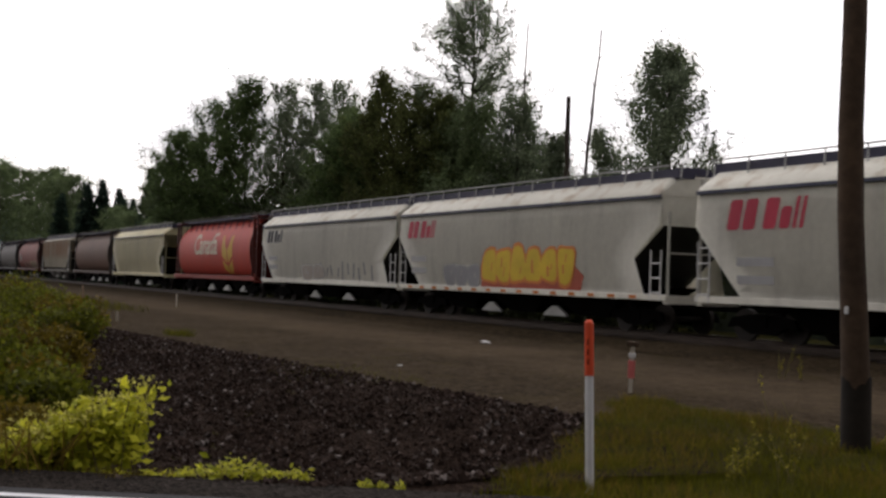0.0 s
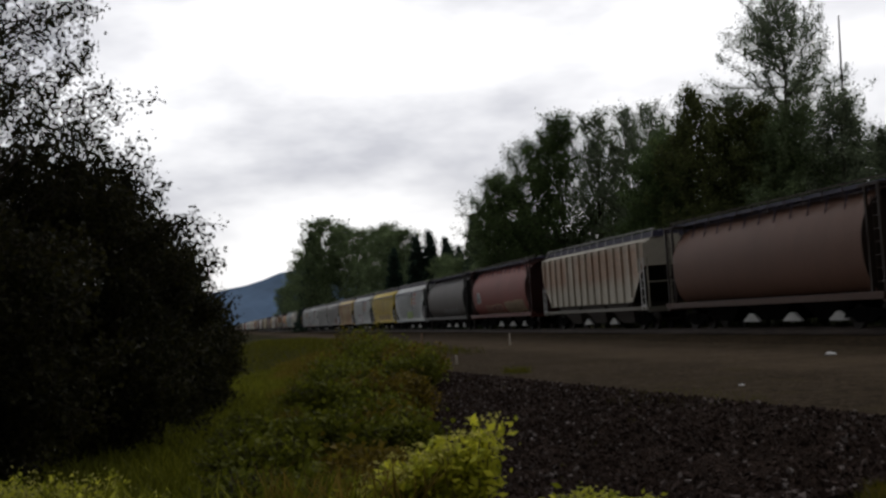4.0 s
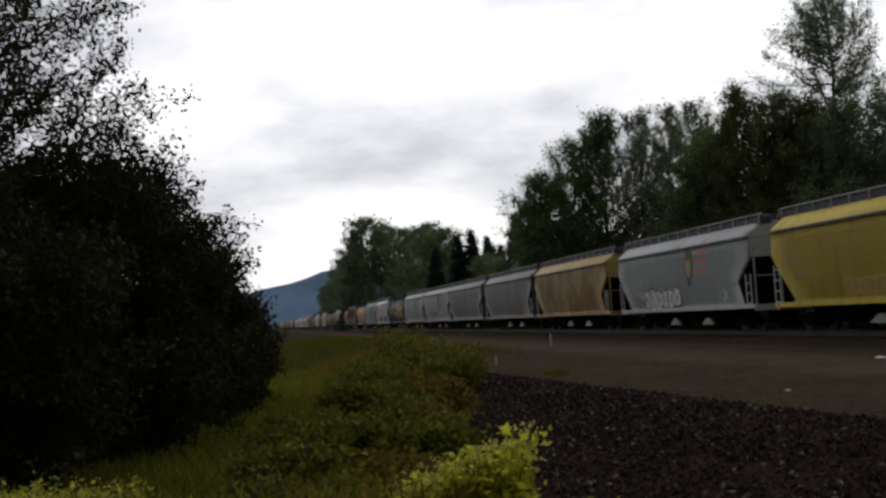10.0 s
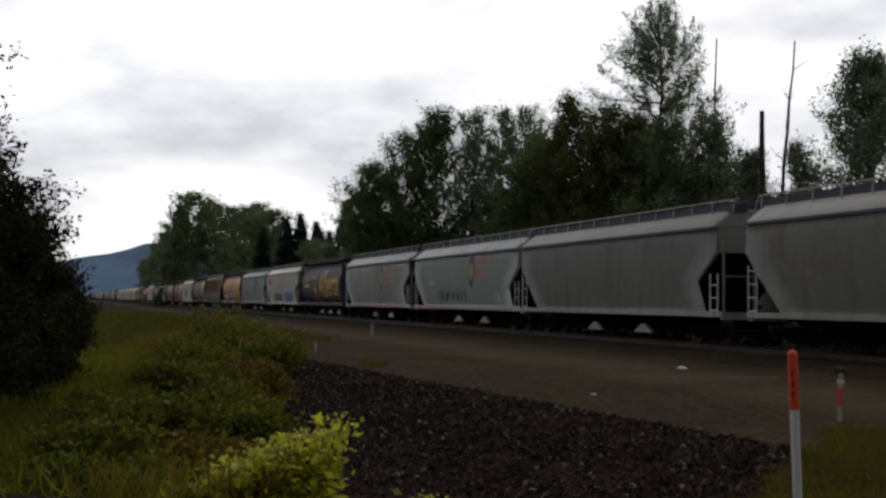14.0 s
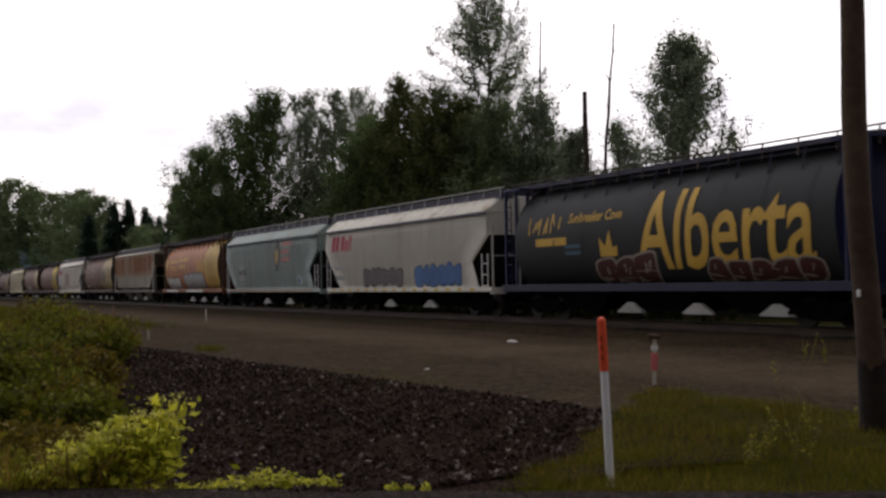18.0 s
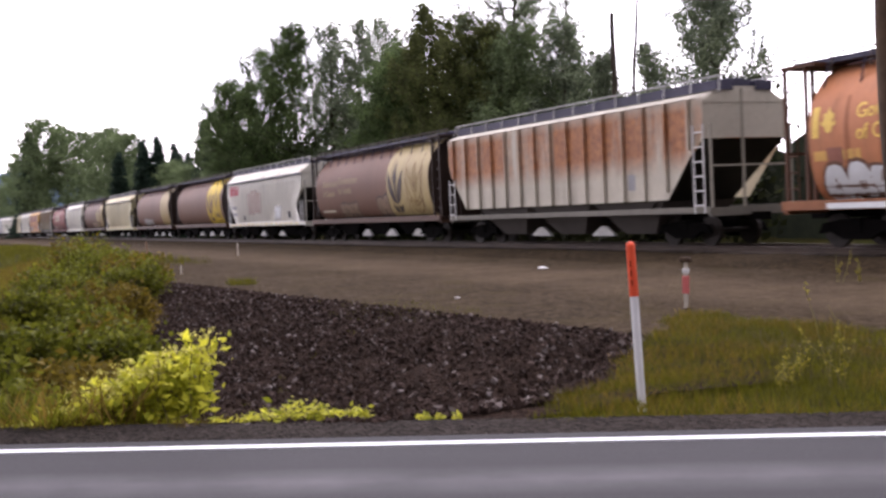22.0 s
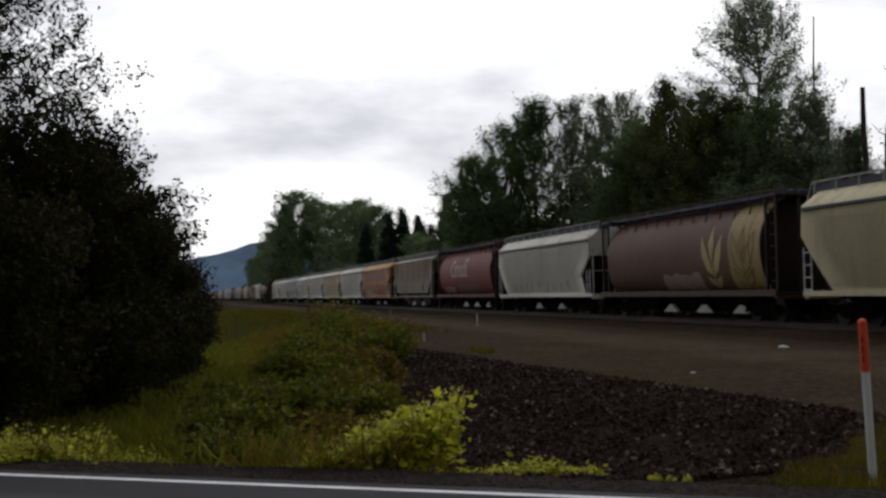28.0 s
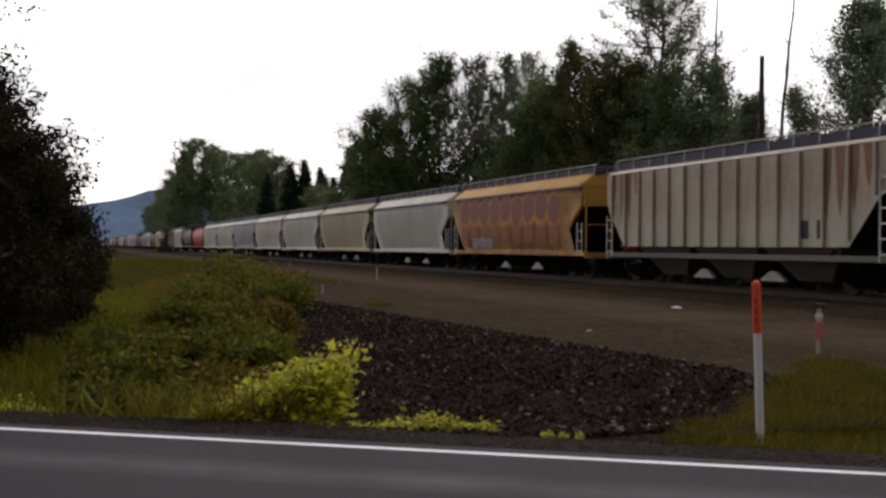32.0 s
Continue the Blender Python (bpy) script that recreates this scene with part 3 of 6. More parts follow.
def snag(x, y, h, r, seed, lean=0.0, twigs=5, label="bare dead tree trunk"):
    rng = np.random.default_rng(seed)
    top = empty("dead_tree", label, "dead tree", FAR)
    bm = bmesh.new()
    p = np.array((0, 0, -0.3))
    n = 10
    pts = [p]
    taper = 0.75 if twigs else 0.3
    for k in range(1, n + 1):
        pts.append(np.array((0.5 * lean * (k / n) ** 1.6 + rng.normal(0, 0.04), lean * (k / n) ** 1.6 + rng.normal(0, 0.04), h * k / n)))
    for k in range(n):
        rod(bm, pts[k], pts[k + 1], max(0.035, r * (1 - k / n * taper)), max(0.03, r * (1 - (k + 1) / n * taper)), 6)
    part("trunk", bm, M_BARK2 if twigs else M_BARK, top)
    for k in range(twigs):
        bm = bmesh.new()
        f = rng.uniform(0.55, 0.95)
        q = pts[int(f * n)]
        a = rng.uniform(0, 6.28)
        path = limb_path(rng, q, (math.cos(a) * 0.8, math.sin(a) * 0.8, 0.6), rng.uniform(0.6, 1.6), 0.5, 4)
        for j in range(4):
            rod(bm, path[j], path[j + 1], 0.028 - 0.005 * j, 0.024 - 0.005 * j, 4)
        part("branch", bm, M_BARK2, top)
    put(top, x, y)


snag(-59.6, 36.8, 18.0, 0.16, 5, 0.3, 3, "thin bare dead tree with few branches")
snag(-50.8, 35.05, 15.8, 0.17, 8, 1.0, 10, "bare dead tree with short forked branches")
snag(-53.9, 36.4, 12.7, 0.20, 9, 0.0, 0, "thick dark broken dead trunk")

# farther woods along the line
conifer = tree("conifer_tree", 90, 14.4, 3.6, L_CON, 0.2, 16000, "dark narrow conifer beside the far line", "cone", base=0.05, limbs=90, spread=0.13)
put(conifer, -136.0, 32.8)
tagged(conifer, group="conifers along the line")
for x, y, h in ((-177, 33.0, 15.2), (-177, 35.2, 15.9), (-176, 37.6, 14.6), (-168, 36.5, 12.5), (-150, 33.8, 11.5), (-188, 31.0, 14.0), (-256, 24.0, 23.0)):
    s = h / 14.4
    c = copy_thing(conifer, pose(x, y, -0.35, 0, 0, x * 13 + y))
    c.scale = (s * 0.9, s * 0.9, s)
wood = tree("roadside_tree", 91, 20.0, 6.2, L_MID, 0.2, 16000, "rounded green tree in the far wood", "round", base=0.03, limbs=52)
put(wood, -217, 33.8)
tagged(wood, group="far wood along the line")
for x, y, h in ((-248, 25.6, 24.5), (-239, 29.0, 22.0), (-228, 32.0, 20.0), (-205, 33.0, 17.5), (-198, 34.4, 17.5), (-186, 35.0, 12.5), (-160, 33.5, 10.5), (-147, 32.5, 9.0), (-138, 31.0, 8.8), (-128, 32.0, 8.4), (-118, 31.5, 8.4), (-108, 31.0, 9.4), (-100, 29.0, 10.2), (-270, 24.5, 20.0), (-300, 25.0, 19.0), (-340, 25.5, 17.0), (-400, 26.0, 15.0)):
    s = h / 20.0
    c = copy_thing(wood, pose(x, y, -0.35, 0, 0, x * 7))
    c.scale = (s, s, s)

# undergrowth that closes the foot of the wood
rng = np.random.default_rng(17)
n = 26000
ux = rng.uniform(-110, -38, n)
uy = 31 + rng.normal(0, 1.4, n) + np.where(ux < -85, -3, 1)
hh = (2.4 + 1.6 * np.sin(ux * 0.45) + 1.2 * np.sin(ux * 1.3 + 1)) * 1.1 + 1.4
uz = rng.beta(1.6, 1.2, n) * hh - 0.3
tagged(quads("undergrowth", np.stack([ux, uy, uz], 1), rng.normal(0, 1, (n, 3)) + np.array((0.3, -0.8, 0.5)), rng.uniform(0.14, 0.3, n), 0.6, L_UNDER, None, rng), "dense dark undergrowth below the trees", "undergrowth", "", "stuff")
# folded dark sheets fill the gaps low behind the trees
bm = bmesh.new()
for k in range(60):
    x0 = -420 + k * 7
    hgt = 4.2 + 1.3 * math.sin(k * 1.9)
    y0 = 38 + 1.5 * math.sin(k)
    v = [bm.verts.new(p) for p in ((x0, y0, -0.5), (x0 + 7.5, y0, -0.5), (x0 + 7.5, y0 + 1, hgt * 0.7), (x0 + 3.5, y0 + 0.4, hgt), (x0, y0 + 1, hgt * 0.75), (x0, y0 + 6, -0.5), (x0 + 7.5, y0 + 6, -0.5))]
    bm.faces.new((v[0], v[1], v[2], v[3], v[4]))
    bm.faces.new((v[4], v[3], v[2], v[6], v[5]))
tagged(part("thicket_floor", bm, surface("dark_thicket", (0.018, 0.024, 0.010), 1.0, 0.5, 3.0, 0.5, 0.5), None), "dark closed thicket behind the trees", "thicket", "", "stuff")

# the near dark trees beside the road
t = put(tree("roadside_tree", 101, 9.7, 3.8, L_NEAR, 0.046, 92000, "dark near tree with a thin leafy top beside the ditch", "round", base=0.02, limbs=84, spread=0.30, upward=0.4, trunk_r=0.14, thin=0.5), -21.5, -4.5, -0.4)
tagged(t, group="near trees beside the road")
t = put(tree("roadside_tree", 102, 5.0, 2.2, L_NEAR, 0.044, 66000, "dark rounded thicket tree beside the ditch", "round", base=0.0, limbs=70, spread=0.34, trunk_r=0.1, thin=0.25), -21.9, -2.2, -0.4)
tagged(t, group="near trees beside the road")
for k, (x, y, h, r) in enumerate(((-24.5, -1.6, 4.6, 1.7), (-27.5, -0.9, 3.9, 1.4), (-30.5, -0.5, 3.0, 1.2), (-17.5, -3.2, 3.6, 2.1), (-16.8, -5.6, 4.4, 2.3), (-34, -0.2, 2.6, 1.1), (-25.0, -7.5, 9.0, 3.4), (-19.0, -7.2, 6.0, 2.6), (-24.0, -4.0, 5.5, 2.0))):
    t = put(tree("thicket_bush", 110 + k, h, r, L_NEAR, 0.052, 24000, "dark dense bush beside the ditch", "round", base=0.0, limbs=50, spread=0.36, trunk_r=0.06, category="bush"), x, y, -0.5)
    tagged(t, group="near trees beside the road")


# ---- the grain train ----
RAIL = 0.28
SPEED = 16.70
HALF = 8.5


def tall(z):
    """Body heights above the rail, stretched from the sill up."""
    return z if z < 0.72 else 0.72 + (z - 0.72) * 0.25 / 0.28 if z < 1.0 else 0.97 + (z - 1.0) * 1.09


def belly(s, c):
    """The lower half is squarer than a circle, so that the tank meets its side sill."""
    return math.copysign(abs(s) ** (0.42 if c > 0 else 1.0), s)


def cyl_pt(a):
    """Cross-section of a cylindrical hopper: angle from straight down, near side."""
    c = math.cos(a)
    return -1.58 * belly(math.sin(a), c), 2.72 - 1.62 * c


def side_y(kind, z):
    if kind == "cyl":
        c = max(-1, min(1, (2.72 - z) / 1.62))
        return -1.58 * belly(math.sqrt(1 - c * c), c)
    if kind == "rib":
        return -1.52
    if z > 3.72:
        return -1.56 + (z - 3.72) * 0.95
    return -1.50 - 0.10 * math.sin(math.pi * (z - 1.05) / 3.0)


def cut_rear(kind, z):
    """How far the side's edge stands in from the trailing end at height z."""
    if kind == "cyl":
        return 1.05
    return max(0.0, (2.85 - z) / 1.75 * 1.75)


def cut_front(kind, z):
    if kind == "cyl":
        return 1.05
    if kind == "rib":
        return 0.35 + max(0.0, (3.1 - z) / 1.7 * 1.7)
    if z > 2.95:
        return 0.35
    if z > 2.15:
        return 0.35 + (2.95 - z) / 0.8 * 1.15
    return 1.5 - (2.15 - z) / 1.1 * 0.45


def side_sheet(kind, far=False):
    bm = bmesh.new()
    if kind == "cyl":
        ring = [math.pi * k / 20 for k in range(21)]
        xs = [-HALF + 1.05 + (2 * HALF - 2.1) * k / 10 for k in range(11)]
        grid = []
        for x in xs:
            row = [bm.verts.new((x, *cyl_pt(a))) for a in ring] + [bm.verts.new((x, -cyl_pt(a)[0], cyl_pt(a)[1])) for a in ring[-2:0:-1]]
            grid.append(row)
        for p, q in zip(grid, grid[1:]):
            for i in range(len(p)):
                j = (i + 1) % len(p)
                f = bm.faces.new((p[i], p[j], q[j], q[i]))
                f.smooth = True
        return bm
    zs = [1.05, 1.3, 1.6, 1.9, 2.15, 2.5, 2.85, 2.95, 3.3, 3.72] if kind != "rib" else [1.38, 1.7, 2.2, 2.7, 3.1, 3.5, 4.0]
    sgn = -1 if far else 1
    n = 12
    rows = []
    for z in zs:
        a, b = -HALF + cut_rear(kind, z), HALF - cut_front(kind, z)
        rows.append([bm.verts.new((a + (b - a) * k / n, sgn * side_y(kind, z), z)) for k in range(n + 1)])
    for p, q in zip(rows, rows[1:]):
        for k in range(n):
            f = bm.faces.new((p[k], p[k + 1], q[k + 1], q[k]))
            f.smooth = kind != "rib"
    g = bmesh.ops.solidify(bm, geom=bm.faces[:], thickness=0.03)
    return bm


def roof(kind):
    bm = bmesh.new()
    e = 0.35
    prof = [(-1.585, 3.72), (-1.57, 3.80), (-1.05, 4.22), (-0.45, 4.36), (0.45, 4.36), (1.05, 4.22), (1.57, 3.80), (1.585, 3.72)] if kind == "curved" else [(-1.55, 4.0), (-1.5, 4.06), (-0.4, 4.32), (0.4, 4.32), (1.5, 4.06), (1.55, 4.0)]
    xs = [-HALF, -HALF + 0.25, HALF - e - 0.25, HALF - e]
    drop = [0.12, 0, 0, 0.12]
    rows = [[bm.verts.new((x, y * (1 - 0.02 * (d > 0)), z - (d if z > 3.9 else 0))) for y, z in prof] for x, d in zip(xs, drop)]
    for p, q in zip(rows, rows[1:]):
        for k in range(len(prof) - 1):
            f = bm.faces.new((p[k], q[k], q[k + 1], p[k + 1]))
            f.smooth = True
    bm.faces.new([r for r in rows[0]])
    bm.faces.new([r for r in rows[-1]][::-1])
    return bm


def end_panel(kind, front):
    """Upright upper end sheet, and the slope sheet that runs down and inwards below it."""
    bm = bmesh.new()
    x = HALF - 0.37 if front else -HALF + 0.04
    top = 3.95 if kind == "curved" else 4.1
    mid = 2.95
    v = [bm.verts.new(p) for p in ((x, -1.52, mid), (x, 1.52, mid), (x, 1.52, top - 0.25), (x, 0.9, top + 0.2), (x, -0.9, top + 0.2), (x, -1.52, top - 0.25))]
    bm.faces.new(v if not front else v[::-1])
    bmesh.ops.solidify(bm, geom=bm.faces[:], thickness=0.03)
    return bm


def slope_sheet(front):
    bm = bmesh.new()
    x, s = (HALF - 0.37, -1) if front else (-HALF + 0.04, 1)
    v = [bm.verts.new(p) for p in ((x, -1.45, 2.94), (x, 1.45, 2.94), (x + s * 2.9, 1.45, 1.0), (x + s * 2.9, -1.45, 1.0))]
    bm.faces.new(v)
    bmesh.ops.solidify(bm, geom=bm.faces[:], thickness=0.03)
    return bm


def disc_end(front):
    bm = bmesh.new()
    x = (HALF - 1.05) * (1 if front else -1)
    s = 1 if front else -1
    rings = []
    for k, (f, o) in enumerate(((1.0, 0.0), (0.93, 0.06), (0.6, 0.16), (0.0, 0.22))):
        if f == 0:
            rings.append([bm.verts.new((x + s * o, 0, 2.72))])
            continue
        rings.append([bm.verts.new((x + s * o, 1.575 * f * belly(math.sin(6.2832 * i / 32), math.cos(6.2832 * i / 32)), 2.72 - 1.615 * f * math.cos(6.2832 * i / 32))) for i in range(32)])
    for p, q in zip(rings, rings[1:]):
        for i in range(32):
            j = (i + 1) % 32
            f = bm.faces.new((p[i], p[j], q[j], q[i]) if len(q) > 1 else (p[i], p[j], q[0]))
            f.smooth = True
    return bm


def sill(kind):
    bm = bmesh.new()
    for y in (-1, 1):
        box(bm, -HALF, HALF - 0.05, y * 1.53 - 0.05, y * 1.53 + 0.05, 1.0, 1.22 if kind == "cyl" else 1.16, 0.01)
    for x in (-HALF + 0.1, HALF - 0.15):
        box(bm, x - 0.1, x + 0.1, -1.5, 1.5, 0.9, 1.14)
    return bm


def running_board(low=4.20):
    """Boxed walkways either side of the hatches, with the hatch coaming between them; dark depth stands in for shade.
    """
    bm = bmesh.new()
    for a, b in ((-1.02, -0.42), (0.42, 1.02)):
        box(bm, -HALF + 0.02, HALF - 0.3, a, b, low, 4.46)
    if low > 4.3:
        for k in range(13):
            x = -HALF + 1.2 + k * (2 * HALF - 2.5) / 12
            for s in (-1, 1):
                rod(bm, (x, s * 1.0, low), (x + 0.03, s * 1.2, 3.72), 0.03, n=4)
    box(bm, -HALF + 0.1, HALF - 0.4, -0.3, 0.3, 4.30, 4.48)
    for k in range(5):
        x = -HALF + 1.9 + k * 3.3
        box(bm, x - 1.2, x + 1.2, -0.34, 0.34, 4.48, 4.55, 0.02)
    return bm


def roof_rail():
    """Thin toe rail on brackets that stand on the roof's shoulder."""
    bm = bmesh.new()
    for s in (-1, 1):
        box(bm, -HALF - 0.1, HALF + 0.1, s * 1.05 - 0.018, s * 1.05 + 0.018, 4.525, 4.565)
        for k in range(14):
            x = -HALF + 0.1 + k * (2 * HALF - 0.2) / 13
            rod(bm, (x, s * 1.06, 4.55), (x + 0.05, s * 1.14, 4.12), 0.024, n=4)
        rod(bm, (-HALF - 0.1, s * 1.05, 4.545), (-HALF - 0.05, s * 1.3, 3.9), 0.022, n=4)
    return bm


def ladder(x, y, z0=1.0, z1=2.9, dx=0.45):
    bm = bmesh.new()
    for q in (0, dx):
        rod(bm, (x + q, y, z0), (x + q, y, z1), 0.028, n=5)
    z = z0 + 0.2
    while z < z1:
        rod(bm, (x, y, z), (x + dx, y, z), 0.02, n=4)
        z += 0.38
    return bm


def end_posts(x):
    bm = bmesh.new()
    for y in (-1.45, -0.3, 1.45):
        box(bm, x - 0.03, x + 0.03, y - 0.03, y + 0.03, 1.1, 4.2 if abs(y) < 1 else 3.3)
    box(bm, x - 0.025, x + 0.025, -1.45, 1.45, 2.2, 2.25)
    return bm


def end_cage(s):
    """End framing of a cylindrical car: tall corner posts under a roof plate, with cross rails."""
    bm = bmesh.new()
    for x in (HALF - 0.12, HALF - 0.85):
        for y in (-1.42, 1.42):
            box(bm, s * x - 0.045, s * x + 0.045, y - 0.045, y + 0.045, 1.1, 4.28)
    for y in (-0.5, 0.5):
        box(bm, s * (HALF - 0.12) - 0.05, s * (HALF - 0.12) + 0.05, y - 0.05, y + 0.05, 1.1, 4.28)
    xa, xb = sorted((s * (HALF - 1.2), s * (HALF - 0.02)))
    box(bm, xa, xb, -1.48, 1.48, 4.28, 4.36)
    box(bm, s * (HALF - 0.12) - 0.03, s * (HALF - 0.12) + 0.03, -1.42, 1.42, 2.3, 2.36)
    box(bm, xa, xb, -1.5, 1.5, 1.06, 1.12)
    for z in (1.5, 1.88, 2.26, 2.64, 3.02, 3.4, 3.78):
        rod(bm, (s * (HALF - 0.12), -1.44, z), (s * (HALF - 0.52), -1.44, z), 0.018, n=4)
    rod(bm, (s * (HALF - 0.52), -1.44, 1.1), (s * (HALF - 0.52), -1.44, 3.95), 0.022, n=4)
    return bm


def bogie(x):
    bm = bmesh.new()
    for y in (-1.0, 1.0):
        v = [(-1.25, 0.36), (-1.1, 0.62), (-0.45, 0.72), (0.45, 0.72), (1.1, 0.62), (1.25, 0.36), (0.85, 0.42), (0.4, 0.22), (-0.4, 0.22), (-0.85, 0.42)]
        a = [bm.verts.new((x + p, y - 0.07, q)) for p, q in v]
        b = [bm.verts.new((x + p, y + 0.07, q)) for p, q in v]
        bm.faces.new(a)
        bm.faces.new(b[::-1])
        for k in range(len(v)):
            j = (k + 1) % len(v)
            bm.faces.new((a[k], b[k], b[j], a[j]))
        for q in (-0.12, 0.0, 0.12):
            rod(bm, (x + q, y, 0.3), (x + q, y, 0.62), 0.05, n=6)
    box(bm, x - 0.2, x + 0.2, -1.1, 1.1, 0.4, 0.75)
    return bm


def wheelset(x):
    bm = bmesh.new()
    for y in (-0.78, 0.65):
        rod(bm, (x, y, 0.44), (x, y + 0.13, 0.44), 0.44, n=18)
    rod(bm, (x, -0.95, 0.44), (x, 0.95, 0.44), 0.08, n=8)
    return bm


def bay(x, w=2.6, y=1.42):
    """One discharge hopper under the body, with its pale outlet gate."""
    bm = bmesh.new()
    a = [bm.verts.new(p) for p in ((x - w, -y, 1.35), (x + w, -y, 1.35), (x + w, y, 1.35), (x - w, y, 1.35))]
    b = [bm.verts.new(p) for p in ((x - 0.8, -0.9, 0.36), (x + 0.8, -0.9, 0.36), (x + 0.8, 0.9, 0.36), (x - 0.8, 0.9, 0.36))]
    for k in range(4):
        j = (k + 1) % 4
        bm.faces.new((a[k], a[j], b[j], b[k]))
    bm.faces.new(b[::-1])
    return bm


def gate(x):
    bm = bmesh.new()
    v = ((x - 0.66, 0.30), (x + 0.66, 0.30), (x + 0.62, 0.36), (x + 0.14, 0.62), (x - 0.14, 0.62), (x - 0.62, 0.36))
    a = [bm.verts.new((p, -0.98, q)) for p, q in v]
    b = [bm.verts.new((p, -0.86, q)) for p, q in v]
    bm.faces.new(a)
    bm.faces.new(b[::-1])
    for k in range(6):
        j = (k + 1) % 6
        bm.faces.new((a[k], b[k], b[j], a[j]))
    return bm


def as_mesh(name, bm, material=None):
    for v in bm.verts:
        v.co.z = tall(v.co.z)
    bmesh.ops.recalc_face_normals(bm, faces=bm.faces[:])
    me = bpy.data.meshes.new(name)
    bm.to_mesh(me)
    bm.free()
    if material is not None:
        me.materials.append(material)
    return me


SHARED = {
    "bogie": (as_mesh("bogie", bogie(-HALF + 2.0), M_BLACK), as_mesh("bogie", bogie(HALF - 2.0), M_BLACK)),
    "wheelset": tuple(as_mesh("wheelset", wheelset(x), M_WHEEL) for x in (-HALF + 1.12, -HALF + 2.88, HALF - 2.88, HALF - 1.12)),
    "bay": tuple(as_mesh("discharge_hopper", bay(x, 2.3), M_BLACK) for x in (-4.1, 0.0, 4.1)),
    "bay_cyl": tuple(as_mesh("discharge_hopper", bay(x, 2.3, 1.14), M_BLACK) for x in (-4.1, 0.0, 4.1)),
    "bay_pale": tuple(as_mesh("discharge_hopper", bay(x, 1.9), flat_paint("hopper_grey", (0.075, 0.066, 0.06))) for x in (-4.1, 0.0, 4.1)),
    "gate": tuple(as_mesh("outlet_gate", gate(x), M_GATE) for x in (-2.05, 2.05)),
    "gate_cyl": tuple(as_mesh("outlet_gate", gate(x), M_GATE) for x in (-1.6, 1.6, 4.8)),
    # walkway colour darkened to carry the shaded sides of the hatches
    "board_cyl": as_mesh("running_board", running_board(4.33), surface("shaded_steel_walkway", (0.045, 0.043, 0.075), 0.6, 1.0, 6.0, 0.2, 0.1)),
    "board": as_mesh("running_board", running_board(), surface("shaded_steel_walkway", (0.045, 0.043, 0.075), 0.6, 1.0, 6.0, 0.2, 0.1)),
    "rail_pale": as_mesh("roof_rail", roof_rail(), surface("galvanized_rail", (0.40, 0.40, 0.39), 0.5, 1.0, 6.0, 0.2, 0.1)),
    "rail_dark": as_mesh("roof_rail", roof_rail(), surface("brown_rail", (0.07, 0.05, 0.042), 0.7, 1.0, 6.0, 0.2, 0.1)),
}
bm = bmesh.new()
box(bm, -HALF + 0.4, HALF - 0.4, -0.35, 0.35, 0.75, 1.02)
for s in (-1, 1):
    box(bm, s * (HALF + 0.05) - 0.45, s * (HALF + 0.05) + 0.45, -0.13, 0.13, 0.72, 0.98, 0.02)
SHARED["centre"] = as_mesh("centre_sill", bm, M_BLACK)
SHAPES = {}


def shape_of(key, make):
    if key not in SHAPES:
        SHAPES[key] = as_mesh(key[0], make())
    return SHAPES[key]


def dressed(name, key, make, material, parent, label=""):
    """A part whose shape is shared but whose paint is its own."""
    me = shape_of(key, make)
    tag = (key, material.name)
    if tag not in SHAPES:
        c = me.copy()
        c.materials.append(material)
        SHAPES[tag] = c
    return link(name, SHAPES[tag], None, parent, label)


def decal(name, polys, kind, material, parent, label="", proud=0.008):
    """Thin paint shapes laid on the near side, following its curve."""
    for p in polys:
        bm = bmesh.new()
        bm.faces.new([bm.verts.new((x, 0, z)) for x, z in p])
        lay(bm, kind, proud)
        part(name, bm, material, parent, label)


def lay(bm, kind, proud):
    zs = [v.co.z for v in bm.verts]
    if kind != "rib" and zs:
        z = min(zs)
        while z < max(zs):
            z += 0.2
            bmesh.ops.bisect_plane(bm, geom=bm.verts[:] + bm.edges[:] + bm.faces[:], plane_co=(0, 0, z), plane_no=(0, 0, 1))
    for v in bm.verts:
        v.co.y = side_y(kind, v.co.z) - proud
        v.co.z = tall(v.co.z)
    bmesh.ops.recalc_face_normals(bm, faces=bm.faces[:])
    for f in bm.faces:
        if f.normal.y > 0:
            f.normal_flip()


def lettering(name, text, x, z, size, kind, material, parent, label="", slant=0.0, squeeze=1.0):
    cu = bpy.data.curves.new("text", "FONT")
    cu.body, cu.size, cu.shear, cu.resolution_u = text, size, slant, 3
    cu.offset = size * 0.012
    ob = bpy.data.objects.new("text", cu)
    me = bpy.data.meshes.new_from_object(ob)
    bpy.data.objects.remove(ob)
    bm = bmesh.new()
    bm.from_mesh(me)
    bpy.data.meshes.remove(me)
    for v in bm.verts:
        v.co = Vector((x + v.co.x * squeeze, 0, z + v.co.y))
    bm.verts.index_update()
    left = set(bm.faces)
    while left:
        stack = [left.pop()]
        island = []
        while stack:
            f = stack.pop()
            island.append(f)
            for e in f.edges:
                for g in e.link_faces:
                    if g in left:
                        left.discard(g)
                        stack.append(g)
        one = bmesh.new()
        own = {}
        for f in island:
            for v in f.verts:
                if v not in own:
                    own[v] = one.verts.new(v.co)
            one.faces.new([own[v] for v in f.verts])
        lay(one, kind, 0.018)
        part("letter", one, material, parent, label)
    bm.free()


